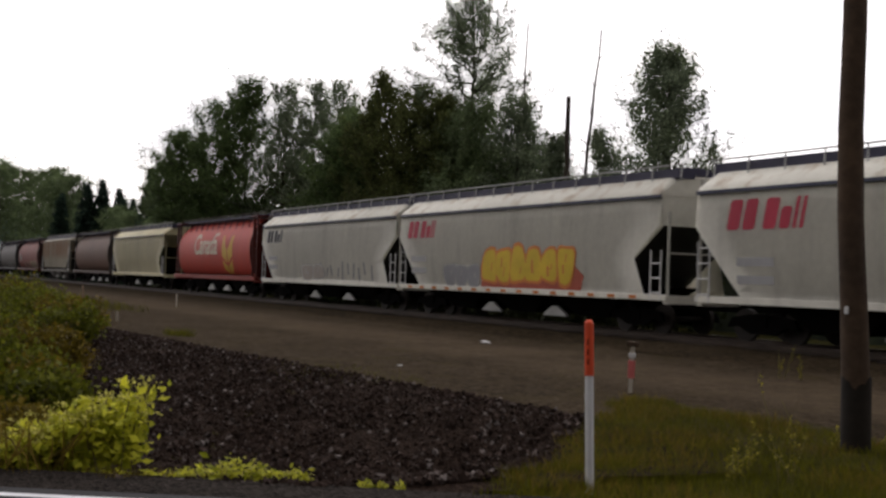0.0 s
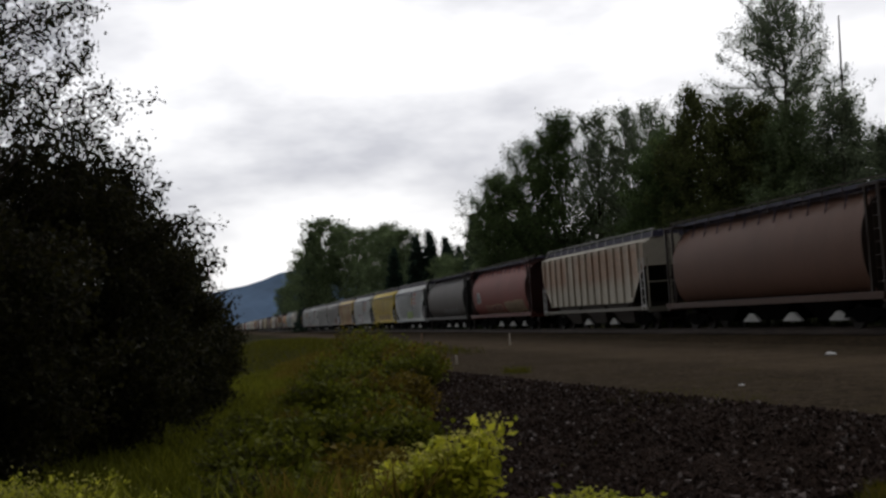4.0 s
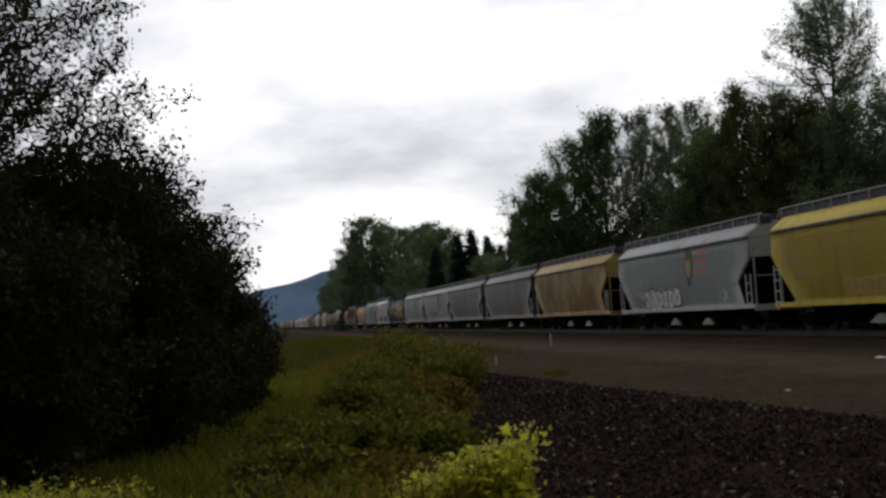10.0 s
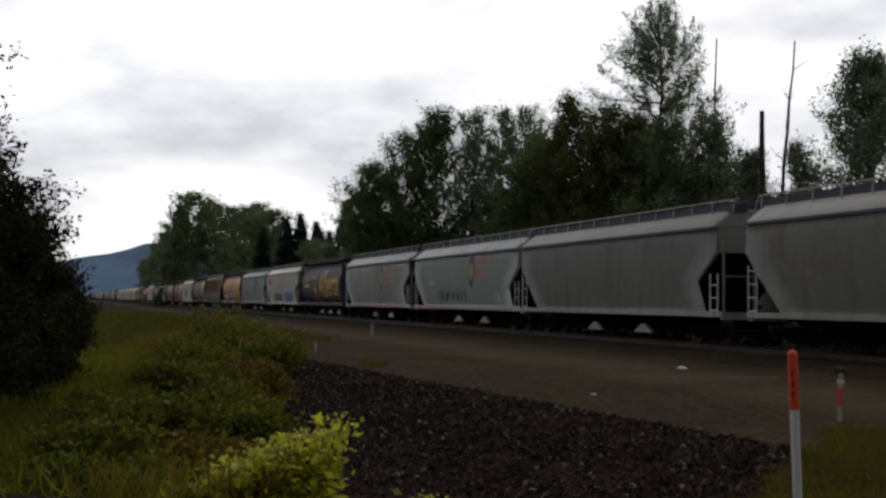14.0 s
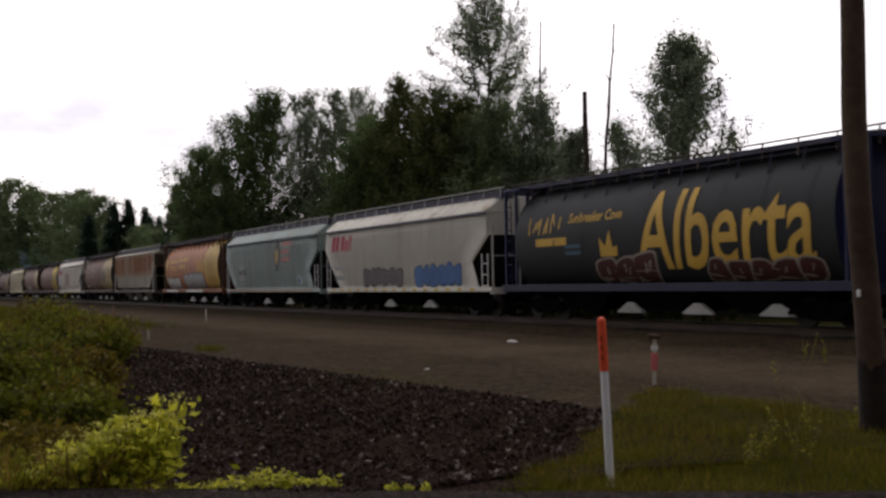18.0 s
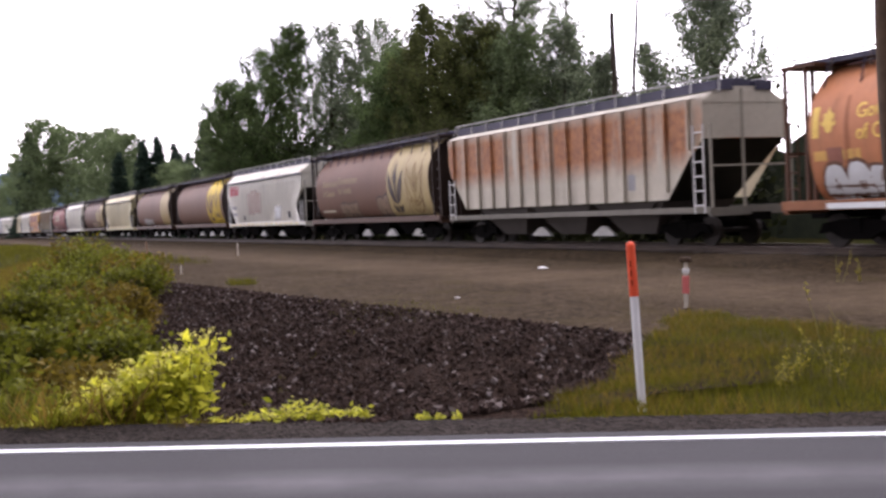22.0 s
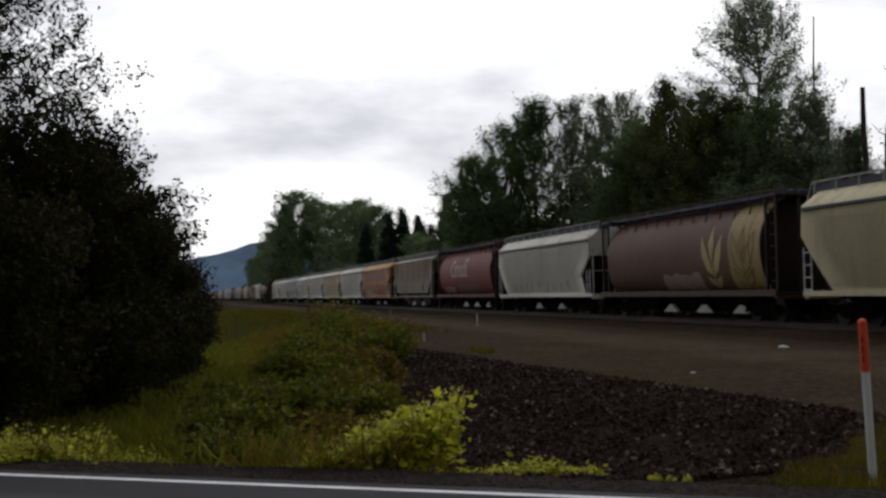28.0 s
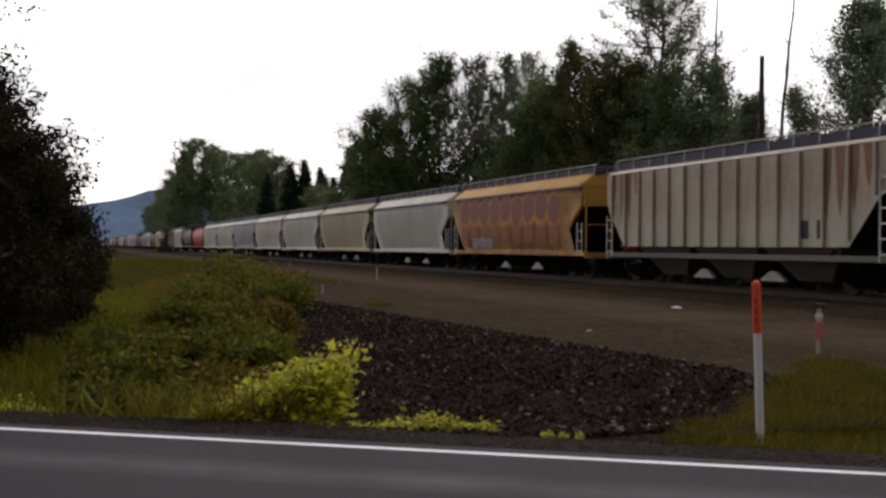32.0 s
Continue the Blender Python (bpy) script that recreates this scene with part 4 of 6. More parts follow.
def throw_up(car, kind, x0, x1, z0, z1, n, fill, edge, seed, label, proud=0.012, lean=0.1):
    """Fat rounded graffiti letters: a dark edge, a fill and a few inner cuts, each letter its own shape."""
    r = random.Random(seed)
    w = (x1 - x0) / n
    for k in range(n):
        cx, cz = x0 + w * (k + 0.5), (z0 + z1) / 2 + r.uniform(-0.04, 0.04)
        a, b = w * r.uniform(0.50, 0.58), (z1 - z0) / 2 * r.uniform(0.9, 1.12)
        ph, bump, power = r.uniform(0, 6.28), r.uniform(0.06, 0.14), r.uniform(0.55, 0.75)
        ring = []
        for i in range(16):
            t = 6.2832 * i / 16
            c, d = math.cos(t), math.sin(t)
            f = 1 + bump * math.sin(3 * t + ph)
            p, q = a * f * math.copysign(abs(c) ** power, c), b * f * math.copysign(abs(d) ** power, d)
            ring.append((p + lean * q, q))
        top = proud + 0.0012 * k
        decal("graffiti", [[(cx + p * 1.1, cz + q * 1.1) for p, q in ring]], kind, edge, car, label + ", edge", top)
        decal("graffiti", [[(cx + p * 0.92, cz + q * 0.92) for p, q in ring]], kind, fill, car, label, top + 0.005)
        cuts = []
        for m in range(r.choice((1, 2, 2))):
            u, v = r.uniform(-0.25, 0.3) * a, r.uniform(-0.35, 0.35) * b
            h, g, o = b * r.uniform(0.18, 0.36), a * r.uniform(0.08, 0.16), r.uniform(-0.12, 0.2) * a
            cuts.append([(cx + u - g, cz + v - h), (cx + u + g * 0.6, cz + v - h * 0.8), (cx + u + g + o, cz + v + h), (cx + u - g * 0.4 + o, cz + v + h * 0.8)])
        decal("graffiti", cuts, kind, edge, car, label + ", inner cut", top + 0.0085)


def line_quads(pts, t):
    """A painted line of width t through the points, as one quad a step."""
    out = []
    for (ax, az), (bx, bz) in zip(pts, pts[1:]):
        d = Vector((bx - ax, bz - az)).normalized() * t / 2
        out.append([(ax - d.y, az + d.x), (ax + d.y, az - d.x), (bx + d.y, bz - d.x), (bx - d.y, bz + d.x)])
    return out


def strokes(rng, x0, x1, z0, z1, n, t=0.05):
    out = []
    for k in range(n):
        a = (x0 + (x1 - x0) * (k + rng.uniform(0.1, 0.4)) / n, rng.uniform(z0, z0 + (z1 - z0) * 0.4))
        b = (a[0] + rng.uniform(-0.25, 0.3), rng.uniform(z0 + (z1 - z0) * 0.6, z1))
        d = Vector((b[0] - a[0], b[1] - a[1])).normalized() * t
        out.append([(a[0] - d.y, a[1] + d.x), (a[0] + d.y, a[1] - d.x), (b[0] + d.y, b[1] - d.x), (b[0] - d.y, b[1] + d.x)])
    return out


def bars(x, z, w, h, n=1, step=0.25, gap=0.0):
    return [[(x, z - k * step), (x + w, z - k * step), (x + w, z - k * step + h), (x, z - k * step + h)] for k in range(n)]


def maker_mark(x, z, h):
    """Two slanted groups of upright blocks in place of the owner's name."""
    out = []
    for a, w, top in ((0.0, 0.64, 1.0), (0.78, 0.62, 1.0), (1.78, 0.64, 1.0), (2.55, 0.5, 0.7), (3.17, 0.18, 1.0), (3.48, 0.18, 1.0)):
        c = 0.22 * min(w, 0.4)
        block = ((c, 0), (w - c, 0), (w, c), (w, top - c), (w - c, top), (c, top), (0, top - c), (0, c))
        out.append([(x + h * (a + p + 0.18 * q), z + h * q) for p, q in block])
    return out


P_RED = flat_paint("mark_red", (0.42, 0.02, 0.05))
P_DARK = flat_paint("mark_black", (0.03, 0.03, 0.035))
P_GOLD = flat_paint("mark_gold", (0.62, 0.38, 0.06))
P_CREAM = flat_paint("mark_cream", (0.70, 0.66, 0.52))
P_YEL = flat_paint("mark_yellow", (0.68, 0.47, 0.03))
P_BLUE = flat_paint("graffiti_blue", (0.05, 0.15, 0.36))
P_GREY = flat_paint("graffiti_grey", (0.27, 0.27, 0.28))
P_BROWN = flat_paint("graffiti_brown", (0.20, 0.10, 0.08))
P_WHITE = flat_paint("graffiti_white", (0.68, 0.70, 0.70))
P_GREEN = flat_paint("graffiti_green", (0.22, 0.32, 0.10))
P_ORANGE = flat_paint("mark_orange", (0.62, 0.20, 0.04))
P_FADE = flat_paint("faded_mark", (0.40, 0.40, 0.40))

COL = {
    "mint": (0.36, 0.455, 0.43), "white": (0.76, 0.74, 0.65), "pale": (0.52, 0.55, 0.54), "cream": (0.64, 0.58, 0.36), "grey": (0.34, 0.34, 0.32), "tan": (0.44, 0.38, 0.27),
    "yellow": (0.66, 0.50, 0.05), "red": (0.49, 0.05, 0.03), "maroon": (0.20, 0.042, 0.03), "brown": (0.125, 0.06, 0.038), "dark": (0.082, 0.074, 0.066),
    "orange": (0.50, 0.20, 0.09), "ochre": (0.62, 0.34, 0.065), "straw": (0.58, 0.43, 0.16), "navy": (0.014, 0.017, 0.019), "greytan": (0.49, 0.455, 0.37), "slate": (0.165, 0.085, 0.055),
}
WORDS = {
    "mint": "pale blue-green", "white": "white-painted", "pale": "pale blue-grey", "cream": "cream", "grey": "dull grey", "tan": "tan", "yellow": "bright yellow", "red": "faded red", "maroon": "dark maroon",
    "brown": "dark brown", "dark": "charcoal grey", "orange": "orange-brown", "ochre": "rust-stained ochre", "straw": "rust-streaked straw yellow", "navy": "black", "greytan": "dusty grey", "slate": "weathered brown",
}


def hopper_car(kind, colour, left, extra="", rust=0.0, near=True):
    c = COL[colour]
    form = {"curved": "smooth-sided covered hopper car", "cyl": "cylindrical covered hopper car", "rib": "rib-sided covered hopper car"}[kind]
    car = empty("hopper_car", f"{WORDS[colour]} {form}" + (", " + extra if extra else ""), "train car", "cars of the freight train")
    paint = car_paint(f"{colour}_car_paint" + (f"_rust{int(rust * 10)}{kind}" if rust else ""), c, rust=rust, rust_top=kind == "rib", streak=0.22 if colour in ("pale", "white", "cream") else 0.35)
    if kind == "cyl":
        dressed("tank_body", ("tank_body", kind), lambda: side_sheet("cyl"), paint, car)
        # body colour cut to 17% paints in the ends' shade; navy keeps its blue
        endp = car_paint(f"{colour}_end_paint_and_shade", (0.013, 0.018, 0.07) if colour == "navy" else shade(c, 0.17))
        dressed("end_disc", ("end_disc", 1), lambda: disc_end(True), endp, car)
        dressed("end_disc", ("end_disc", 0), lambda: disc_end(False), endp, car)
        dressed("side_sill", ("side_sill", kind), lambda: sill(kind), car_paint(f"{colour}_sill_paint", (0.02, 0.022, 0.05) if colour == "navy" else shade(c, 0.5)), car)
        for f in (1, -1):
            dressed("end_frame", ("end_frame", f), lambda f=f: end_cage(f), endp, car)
        if near:
            for k in range(9):
                x = -HALF + 1.05 + (2 * HALF - 2.1) * (k + 0.5) / 9

                def hoop(x=x):
                    bm = bmesh.new()
                    a = [bm.verts.new((x - 0.03, cyl_pt(t)[0] * 1.006, 2.72 + (cyl_pt(t)[1] - 2.72) * 1.006)) for t in [math.pi * i / 20 for i in range(21)]]
                    b = [bm.verts.new((x + 0.03, cyl_pt(t)[0] * 1.006, 2.72 + (cyl_pt(t)[1] - 2.72) * 1.006)) for t in [math.pi * i / 20 for i in range(21)]]
                    for i in range(20):
                        bm.faces.new((a[i], b[i], b[i + 1], a[i + 1]))
                    return bm
                dressed("weld_band", ("weld_band", k), hoop, paint, car)
    else:
        dressed("side", ("side", kind, 0), lambda: side_sheet(kind), paint, car)
        dressed("side", ("side", kind, 1), lambda: side_sheet(kind, True), paint, car)
        dressed("roof", ("roof", kind), lambda: roof(kind), car_paint(f"{colour}_roof_paint", c, grime=(0.34, 0.21, 0.10), streak=0.75) if kind == "curved" else car_paint(f"{colour}_car_paint", c), car)
        for f in (True, False):
            dressed("end_panel", ("end_panel", kind, f), lambda f=f: end_panel(kind, f), car_paint(f"{colour}_car_paint", c), car)
            # body colour cut to 7% puts the pocket's shade into the sheet
            dressed("slope_sheet", ("slope_sheet", f), lambda f=f: slope_sheet(f), car_paint(f"{colour}_pocket_shade", shade(c, 0.07), grime=(0.02, 0.015, 0.012)), car)
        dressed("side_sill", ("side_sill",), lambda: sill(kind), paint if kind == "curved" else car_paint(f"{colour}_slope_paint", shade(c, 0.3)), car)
        if kind == "curved":
            # thin dark strip draws in the shadow gap below the eave
            def ledge():
                bm = bmesh.new()
                box(bm, -HALF, HALF - 0.35, -1.605, -1.57, 3.66, 3.74)
                box(bm, -HALF, HALF - 0.35, 1.57, 1.605, 3.66, 3.74)
                return bm
            dressed("eave_shadow_strip", ("eave_shadow_strip",), ledge, flat_paint("eave_blue_grey", (0.055, 0.06, 0.095)), car, "dark strip for the shadow gap under the eave")
        else:
            for k in range(15):
                x = -HALF + 0.55 + (2 * HALF - 1.5) * k / 14

                def rib(x=x):
                    bm = bmesh.new()
                    z0 = 1.38
                    while cut_rear("rib", z0) > x + HALF - 0.1 or cut_front("rib", z0) > HALF - x - 0.1:
                        z0 += 0.1
                        if z0 > 3.6:
                            break
                    box(bm, x - 0.05, x + 0.05, -1.62, -1.525, z0, 4.0, 0.012)
                    return bm
                dressed("rib", ("rib", k), rib, paint, car)
        if near:
            for x in (HALF - 0.75, -HALF + 0.1):
                dressed("ladder", ("ladder", kind, x), lambda x=x: ladder(x, -1.57, 1.0, 2.5 if x < 0 else 2.3 if kind == "curved" else 3.3), M_WHITE, car, "white steel ladder")
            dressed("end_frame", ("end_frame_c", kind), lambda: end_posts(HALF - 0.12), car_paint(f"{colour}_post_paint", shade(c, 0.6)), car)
    link("running_board", SHARED["board_cyl" if kind == "cyl" else "board"], None, car)
    link("roof_rail", SHARED["rail_dark" if kind == "cyl" else "rail_pale"], None, car)
    link("centre_sill", SHARED["centre"], None, car)
    for k, me in enumerate(SHARED["bogie"]):
        b = link("bogie", me, None, car)
        for w in SHARED["wheelset"][2 * k:2 * k + 2]:
            link("wheelset", w, None, b)
    for me in SHARED[{"rib": "bay_pale", "cyl": "bay_cyl"}.get(kind, "bay")]:
        link("discharge_hopper", me, None, car)
    if near:
        for me in SHARED["gate_cyl" if kind == "cyl" else "gate"]:
            link("outlet_gate", me, None, car, "pale outlet gate")
    CARS.append((car, left + HALF))
    return car


CARS = []
D = 20.4
# kind, colour, rust of each car from the front of the train back, with its trailing end in widths of the gap to the track
LIST = [
    ("curved", "white", 0, -0.30), ("curved", "white", 0, -1.18), ("curved", "white", 0, -2.07), ("curved", "white", 0, -2.91), ("cyl", "red", 0, -3.80), ("curved", "cream", 0, -4.77), ("cyl", "brown", 0, -5.66), ("rib", "greytan", 0.5, -6.60),
    ("cyl", "maroon", 0, -7.58), ("cyl", "dark", 0, -8.49), ("curved", "pale", 0, -9.37), ("curved", "yellow", 0, -10.26), ("curved", "pale", 0, -11.18), ("curved", "straw", 0.75, -12.11), ("curved", "grey", 0.4, -12.99), ("curved", "grey", 0, -13.89),
    ("curved", "pale", 0, -14.73), ("curved", "pale", 0.4, -15.61), ("cyl", "navy", 0, -16.49), ("curved", "white", 0, -17.36), ("curved", "mint", 0, -18.24), ("cyl", "orange", 0, -19.13), ("rib", "greytan", 0.9, -20.10), ("cyl", "slate", 0, -20.98),
    ("curved", "white", 0, -21.87), ("cyl", "slate", 0, -22.74), ("cyl", "slate", 0, -23.66), ("curved", "cream", 0, -24.58), ("cyl", "brown", 0, -25.50), ("curved", "white", 0, -26.39), ("cyl", "maroon", 0, -27.28), ("rib", "greytan", 0.3, -28.20),
    ("curved", "ochre", 0.9, -29.13), ("curved", "white", 0, -30.00), ("curved", "cream", 0, -30.89), ("curved", "white", 0, -31.77), ("curved", "white", 0, -32.65), ("curved", "pale", 0, -33.53), ("curved", "white", 0, -34.41), ("curved", "white", 0, -35.29),
    ("cyl", "red", 0, -36.2), ("cyl", "brown", 0, -37.1), ("curved", "white", 0, -38.0), ("rib", "greytan", 0.4, -38.9), ("cyl", "slate", 0, -39.8),
]
made = []
for kind, colour, rust, left in LIST:
    made.append(hopper_car(kind, colour, left * D, "", rust))
pick = random.Random(4)
for k in range(26):
    kind, colour = pick.choice([("curved", "white"), ("curved", "pale"), ("cyl", "brown"), ("curved", "cream"), ("cyl", "maroon"), ("rib", "greytan"), ("curved", "grey"), ("cyl", "slate")])
    hopper_car(kind, colour, (-40.7 - 0.89 * k) * D, "", 0, near=False)


# ---- marks and graffiti on the cars ----
C = made[1:]
rg = random.Random(9)


def note(car, words):
    car["label"] = car["label"] + ", " + words


def badge(car, x, z):
    ring = [(x + 0.52 * math.cos(6.2832 * i / 18), z + 0.76 * math.sin(6.2832 * i / 18)) for i in range(18)]
    decal("badge", [ring], "curved", flat_paint("badge_black", (0.035, 0.035, 0.032)), car, "dark oval badge")
    core = [(x + 0.36 * math.cos(6.2832 * i / 18), z + 0.54 * math.sin(6.2832 * i / 18)) for i in range(18)]
    decal("badge_centre", [core], "curved", flat_paint("badge_gold", (0.36, 0.26, 0.10)), car, "gold centre of the badge", 0.014)
    decal("badge_crest", [[(x - 0.2, z + 0.2), (x + 0.2, z + 0.2), (x + 0.26, z + 0.5), (x, z + 0.62), (x - 0.26, z + 0.5)]], "curved", flat_paint("badge_black", (0.035, 0.035, 0.032)), car, "dark crest of the badge", 0.02)
    decal("badge_foot", [[(x - 0.24, z - 0.86), (x + 0.24, z - 0.86), (x + 0.18, z - 0.66), (x - 0.18, z - 0.66)]], "curved", flat_paint("badge_black", (0.035, 0.035, 0.032)), car, "dark foot of the badge")
    for row, wide in enumerate((1.75, 1.35, 1.45)):
        decal("name_bar", bars(x + 0.72, z + 0.4 - 0.4 * row, wide, 0.2), "curved", flat_paint("faint_red", (0.44, 0.17, 0.15)), car, "faded red name bar")
    decal("number_bar", bars(x + 0.8, z - 0.72, 1.7, 0.09), "curved", P_GREY, car, "small grey data line")
    decal("sticker", bars(5.1, 1.42, 0.62, 0.32), "curved", P_WHITE, car, "white sticker")
    decal("sticker_print", bars(5.17, 1.46, 0.3, 0.24), "curved", P_BLUE, car, "blue print on the sticker", 0.014)


for i, mat_, x, z, h in ((0, P_RED, -7.3, 2.75, 0.72), (1, P_RED, -7.8, 2.85, 0.62), (2, P_DARK, -7.7, 2.9, 0.6), (18, P_RED, -7.7, 2.8, 0.68), (23, P_RED, -7.8, 2.9, 0.6)):
    decal("owner_mark", maker_mark(x, z, h), "curved", mat_, C[i], "owner's name as slanted blocks")
    decal("number_bar", bars(x + 0.4, z - 0.85, 1.3, 0.2, 2, 0.42), "curved", P_FADE, C[i], "faded number bars")
decal("number_bar", [q for k in range(6) for q in bars(-5.75 + 0.27 * k, 1.92, 0.17, 0.34)], "curved", P_DARK, C[19], "dark number bars")
decal("owner_mark", [q for k in range(4) for q in bars(-5.75 + 0.3 * k, 2.55, 0.19, 0.3)], "curved", P_GREY, C[19], "faded grey mark blocks")
decal("data_block", bars(-5.7, 1.52, 1.55, 0.09, 2, 0.22), "curved", P_GREY, C[19], "small grey data lines")
decal("badge", bars(-3.55, 2.3, 0.32, 0.4), "curved", P_GREY, C[19], "small grey square badge")
throw_up(C[0], "curved", -0.9, 4.0, 1.2, 1.95, 5, flat_paint("graffiti_dun", (0.20, 0.17, 0.13)), P_DARK, 82, "dark brown graffiti lettering", 0.010)
note(C[0], "red owner's mark and dark graffiti")
decal("graffiti", [[(-1.9, 1.18), (4.3, 1.18), (4.5, 1.6), (3.9, 1.95), (1.0, 1.8), (-1.6, 1.85)]], "curved", flat_paint("graffiti_red", (0.42, 0.09, 0.05)), C[1], "red graffiti shading", 0.010)
throw_up(C[1], "curved", -1.7, 4.0, 1.32, 2.42, 6, P_YEL, P_ORANGE, 3, "yellow graffiti lettering", 0.013)
throw_up(C[1], "curved", -4.6, -1.95, 1.2, 1.9, 3, P_GREY, flat_paint("rubbed_grey", (0.36, 0.35, 0.34)), 5, "grey graffiti patch", 0.008)
note(C[1], "red mark and yellow graffiti")
decal("graffiti", strokes(rg, 0.0, 6.3, 1.2, 2.0, 10, 0.07), "curved", P_GREY, C[2], "grey graffiti strokes")
throw_up(C[2], "curved", -2.4, 0.4, 1.2, 1.85, 2, flat_paint("rubbed_taupe", (0.33, 0.29, 0.25)), flat_paint("rubbed_grey", (0.36, 0.35, 0.34)), 80, "rubbed grey patch", 0.008)
note(C[2], "grey graffiti along the sill")


def wheat(car, x, mat_, full=False):
    """Wheat emblem: either two broad filled halves, or a stem with a bud and leaves."""
    out = []
    for s in (-1, 1):
        if full:
            half = [[(0.05, 1.2), (0.8, 1.55), (1.0, 2.1), (0.1, 1.72)], [(0.1, 1.9), (1.0, 2.3), (1.0, 3.4), (0.72, 3.36), (0.42, 2.9), (0.08, 2.6)]]
        else:
            half = [[(0.08, 1.75), (0.5, 1.95), (0.82, 2.5), (0.88, 3.25), (0.45, 2.75), (0.12, 2.2)], [(0.07, 1.3), (0.42, 1.45), (0.6, 1.75), (0.09, 1.6)]]
        out += [[(x + s * p, q) for p, q in h] for h in half]
    if not full:
        out.append([(x - 0.05, 1.15), (x + 0.05, 1.15), (x + 0.05, 2.3), (x + 0.24, 2.85), (x, 3.6), (x - 0.24, 2.85), (x - 0.05, 2.3)])
    decal("wheat_emblem", out, "cyl", mat_, car, "wheat ear emblem", 0.016)


lettering("lettering", "Canada", -3.7, 2.4, 1.7, "cyl", P_CREAM, C[3], "cream lettering", squeeze=0.98)
decal("flag", bars(0.7, 3.42, 0.34, 0.18), "cyl", P_CREAM, C[3], "small cream flag")
wheat(C[3], 3.3, P_GOLD, True)
note(C[3], "lettered Canada, gold wheat emblem")
lettering("lettering", "Canada", -3.7, 2.4, 1.7, "cyl", flat_paint("dusty_cream", (0.50, 0.40, 0.31)), C[29], "cream lettering", squeeze=0.98)
decal("flag", bars(0.7, 3.42, 0.34, 0.18), "cyl", P_CREAM, C[29], "small cream flag")
note(C[29], "lettered Canada in cream")
throw_up(C[7], "cyl", 1.6, 6.6, 1.3, 2.0, 6, flat_paint("faded_olive", (0.20, 0.14, 0.085)), flat_paint("faded_straw", (0.36, 0.27, 0.16)), 71, "faded straw graffiti", 0.012)
throw_up(C[7], "cyl", -4.0, 0.8, 1.3, 1.8, 5, flat_paint("maroon_shade", (0.13, 0.03, 0.022)), flat_paint("faded_straw", (0.36, 0.27, 0.16)), 72, "faded outline graffiti", 0.010)
throw_up(C[7], "cyl", -6.2, -5.2, 2.0, 2.7, 1, flat_paint("dim_grey", (0.12, 0.12, 0.12)), P_FADE, 81, "faded emblem", 0.010)
throw_up(C[8], "cyl", -1, 5.0, 1.3, 1.9, 5, flat_paint("dim_grey", (0.12, 0.12, 0.12)), flat_paint("dim_brown", (0.07, 0.05, 0.04)), 73, "dim graffiti patch", 0.010)
for i in (9, 11, 15, 16, 19):
    badge(C[i], 1.7, 2.95)
    decal("number_bar", bars(-5.6, 2.2, 1.1, 0.2, 2, 0.45), "curved", P_FADE, C[i], "faded number bars")
    note(C[i], "oval badge and faded name")
throw_up(C[9], "curved", -1.5, 2.0, 1.25, 1.95, 4, P_GREEN, flat_paint("dim_olive", (0.24, 0.27, 0.16)), 7, "green graffiti")
throw_up(C[10], "curved", -3.2, 5.8, 1.3, 1.85, 9, flat_paint("dark_mustard", (0.34, 0.23, 0.04)), flat_paint("mustard", (0.50, 0.36, 0.05)), 74, "dark graffiti along the sill", 0.008)
decal("number_bar", bars(-6.9, 2.5, 0.8, 0.22) + bars(-6.7, 1.95, 1.2, 0.22), "curved", flat_paint("dark_mustard", (0.34, 0.23, 0.04)), C[10], "dark number bars")
throw_up(C[11], "curved", -4.6, 0.4, 1.15, 2.05, 6, P_WHITE, flat_paint("graffiti_crimson", (0.20, 0.04, 0.05)), 8, "white graffiti lettering")
decal("graffiti", strokes(rg, -4.6, 0.4, 1.2, 2.1, 8, 0.04), "curved", P_DARK, C[11], "black graffiti outlines", 0.034)
decal("stain", [[(3.1, 1.2), (5.3, 1.2), (5.35, 1.6), (5.25, 2.0), (4.6, 1.95), (3.7, 2.02), (3.15, 1.96), (3.0, 1.5)]], "curved", flat_paint("rust_brown", (0.15, 0.075, 0.05)), C[13], "rust-brown stain")
decal("graffiti", strokes(rg, -3.8, 1.0, 1.35, 2.05, 16, 0.07), "curved", P_DARK, C[15], "black scrawled graffiti")
for k, (x, z, w, h) in enumerate(((-6.6, 3.15, 0.9, 0.5), (-1.1, 3.25, 0.5, 0.9), (5.0, 3.2, 0.7, 0.4), (5.1, 2.9, 0.6, 0.14), (5.1, 2.65, 0.6, 0.14), (2.9, 3.3, 0.4, 0.5), (-4.2, 3.35, 1.0, 0.25))):
    rr = random.Random(60 + k)
    ring = [(x + w * 0.5 * math.cos(6.2832 * i / 14) * rr.uniform(0.7, 1.15), z + h * 0.5 * math.sin(6.2832 * i / 14) * rr.uniform(0.7, 1.15)) for i in range(14)]
    decal("rust_stain", [ring], "curved", flat_paint("thin_rust", (0.46, 0.33, 0.18)), C[16], "thin orange rust stain")
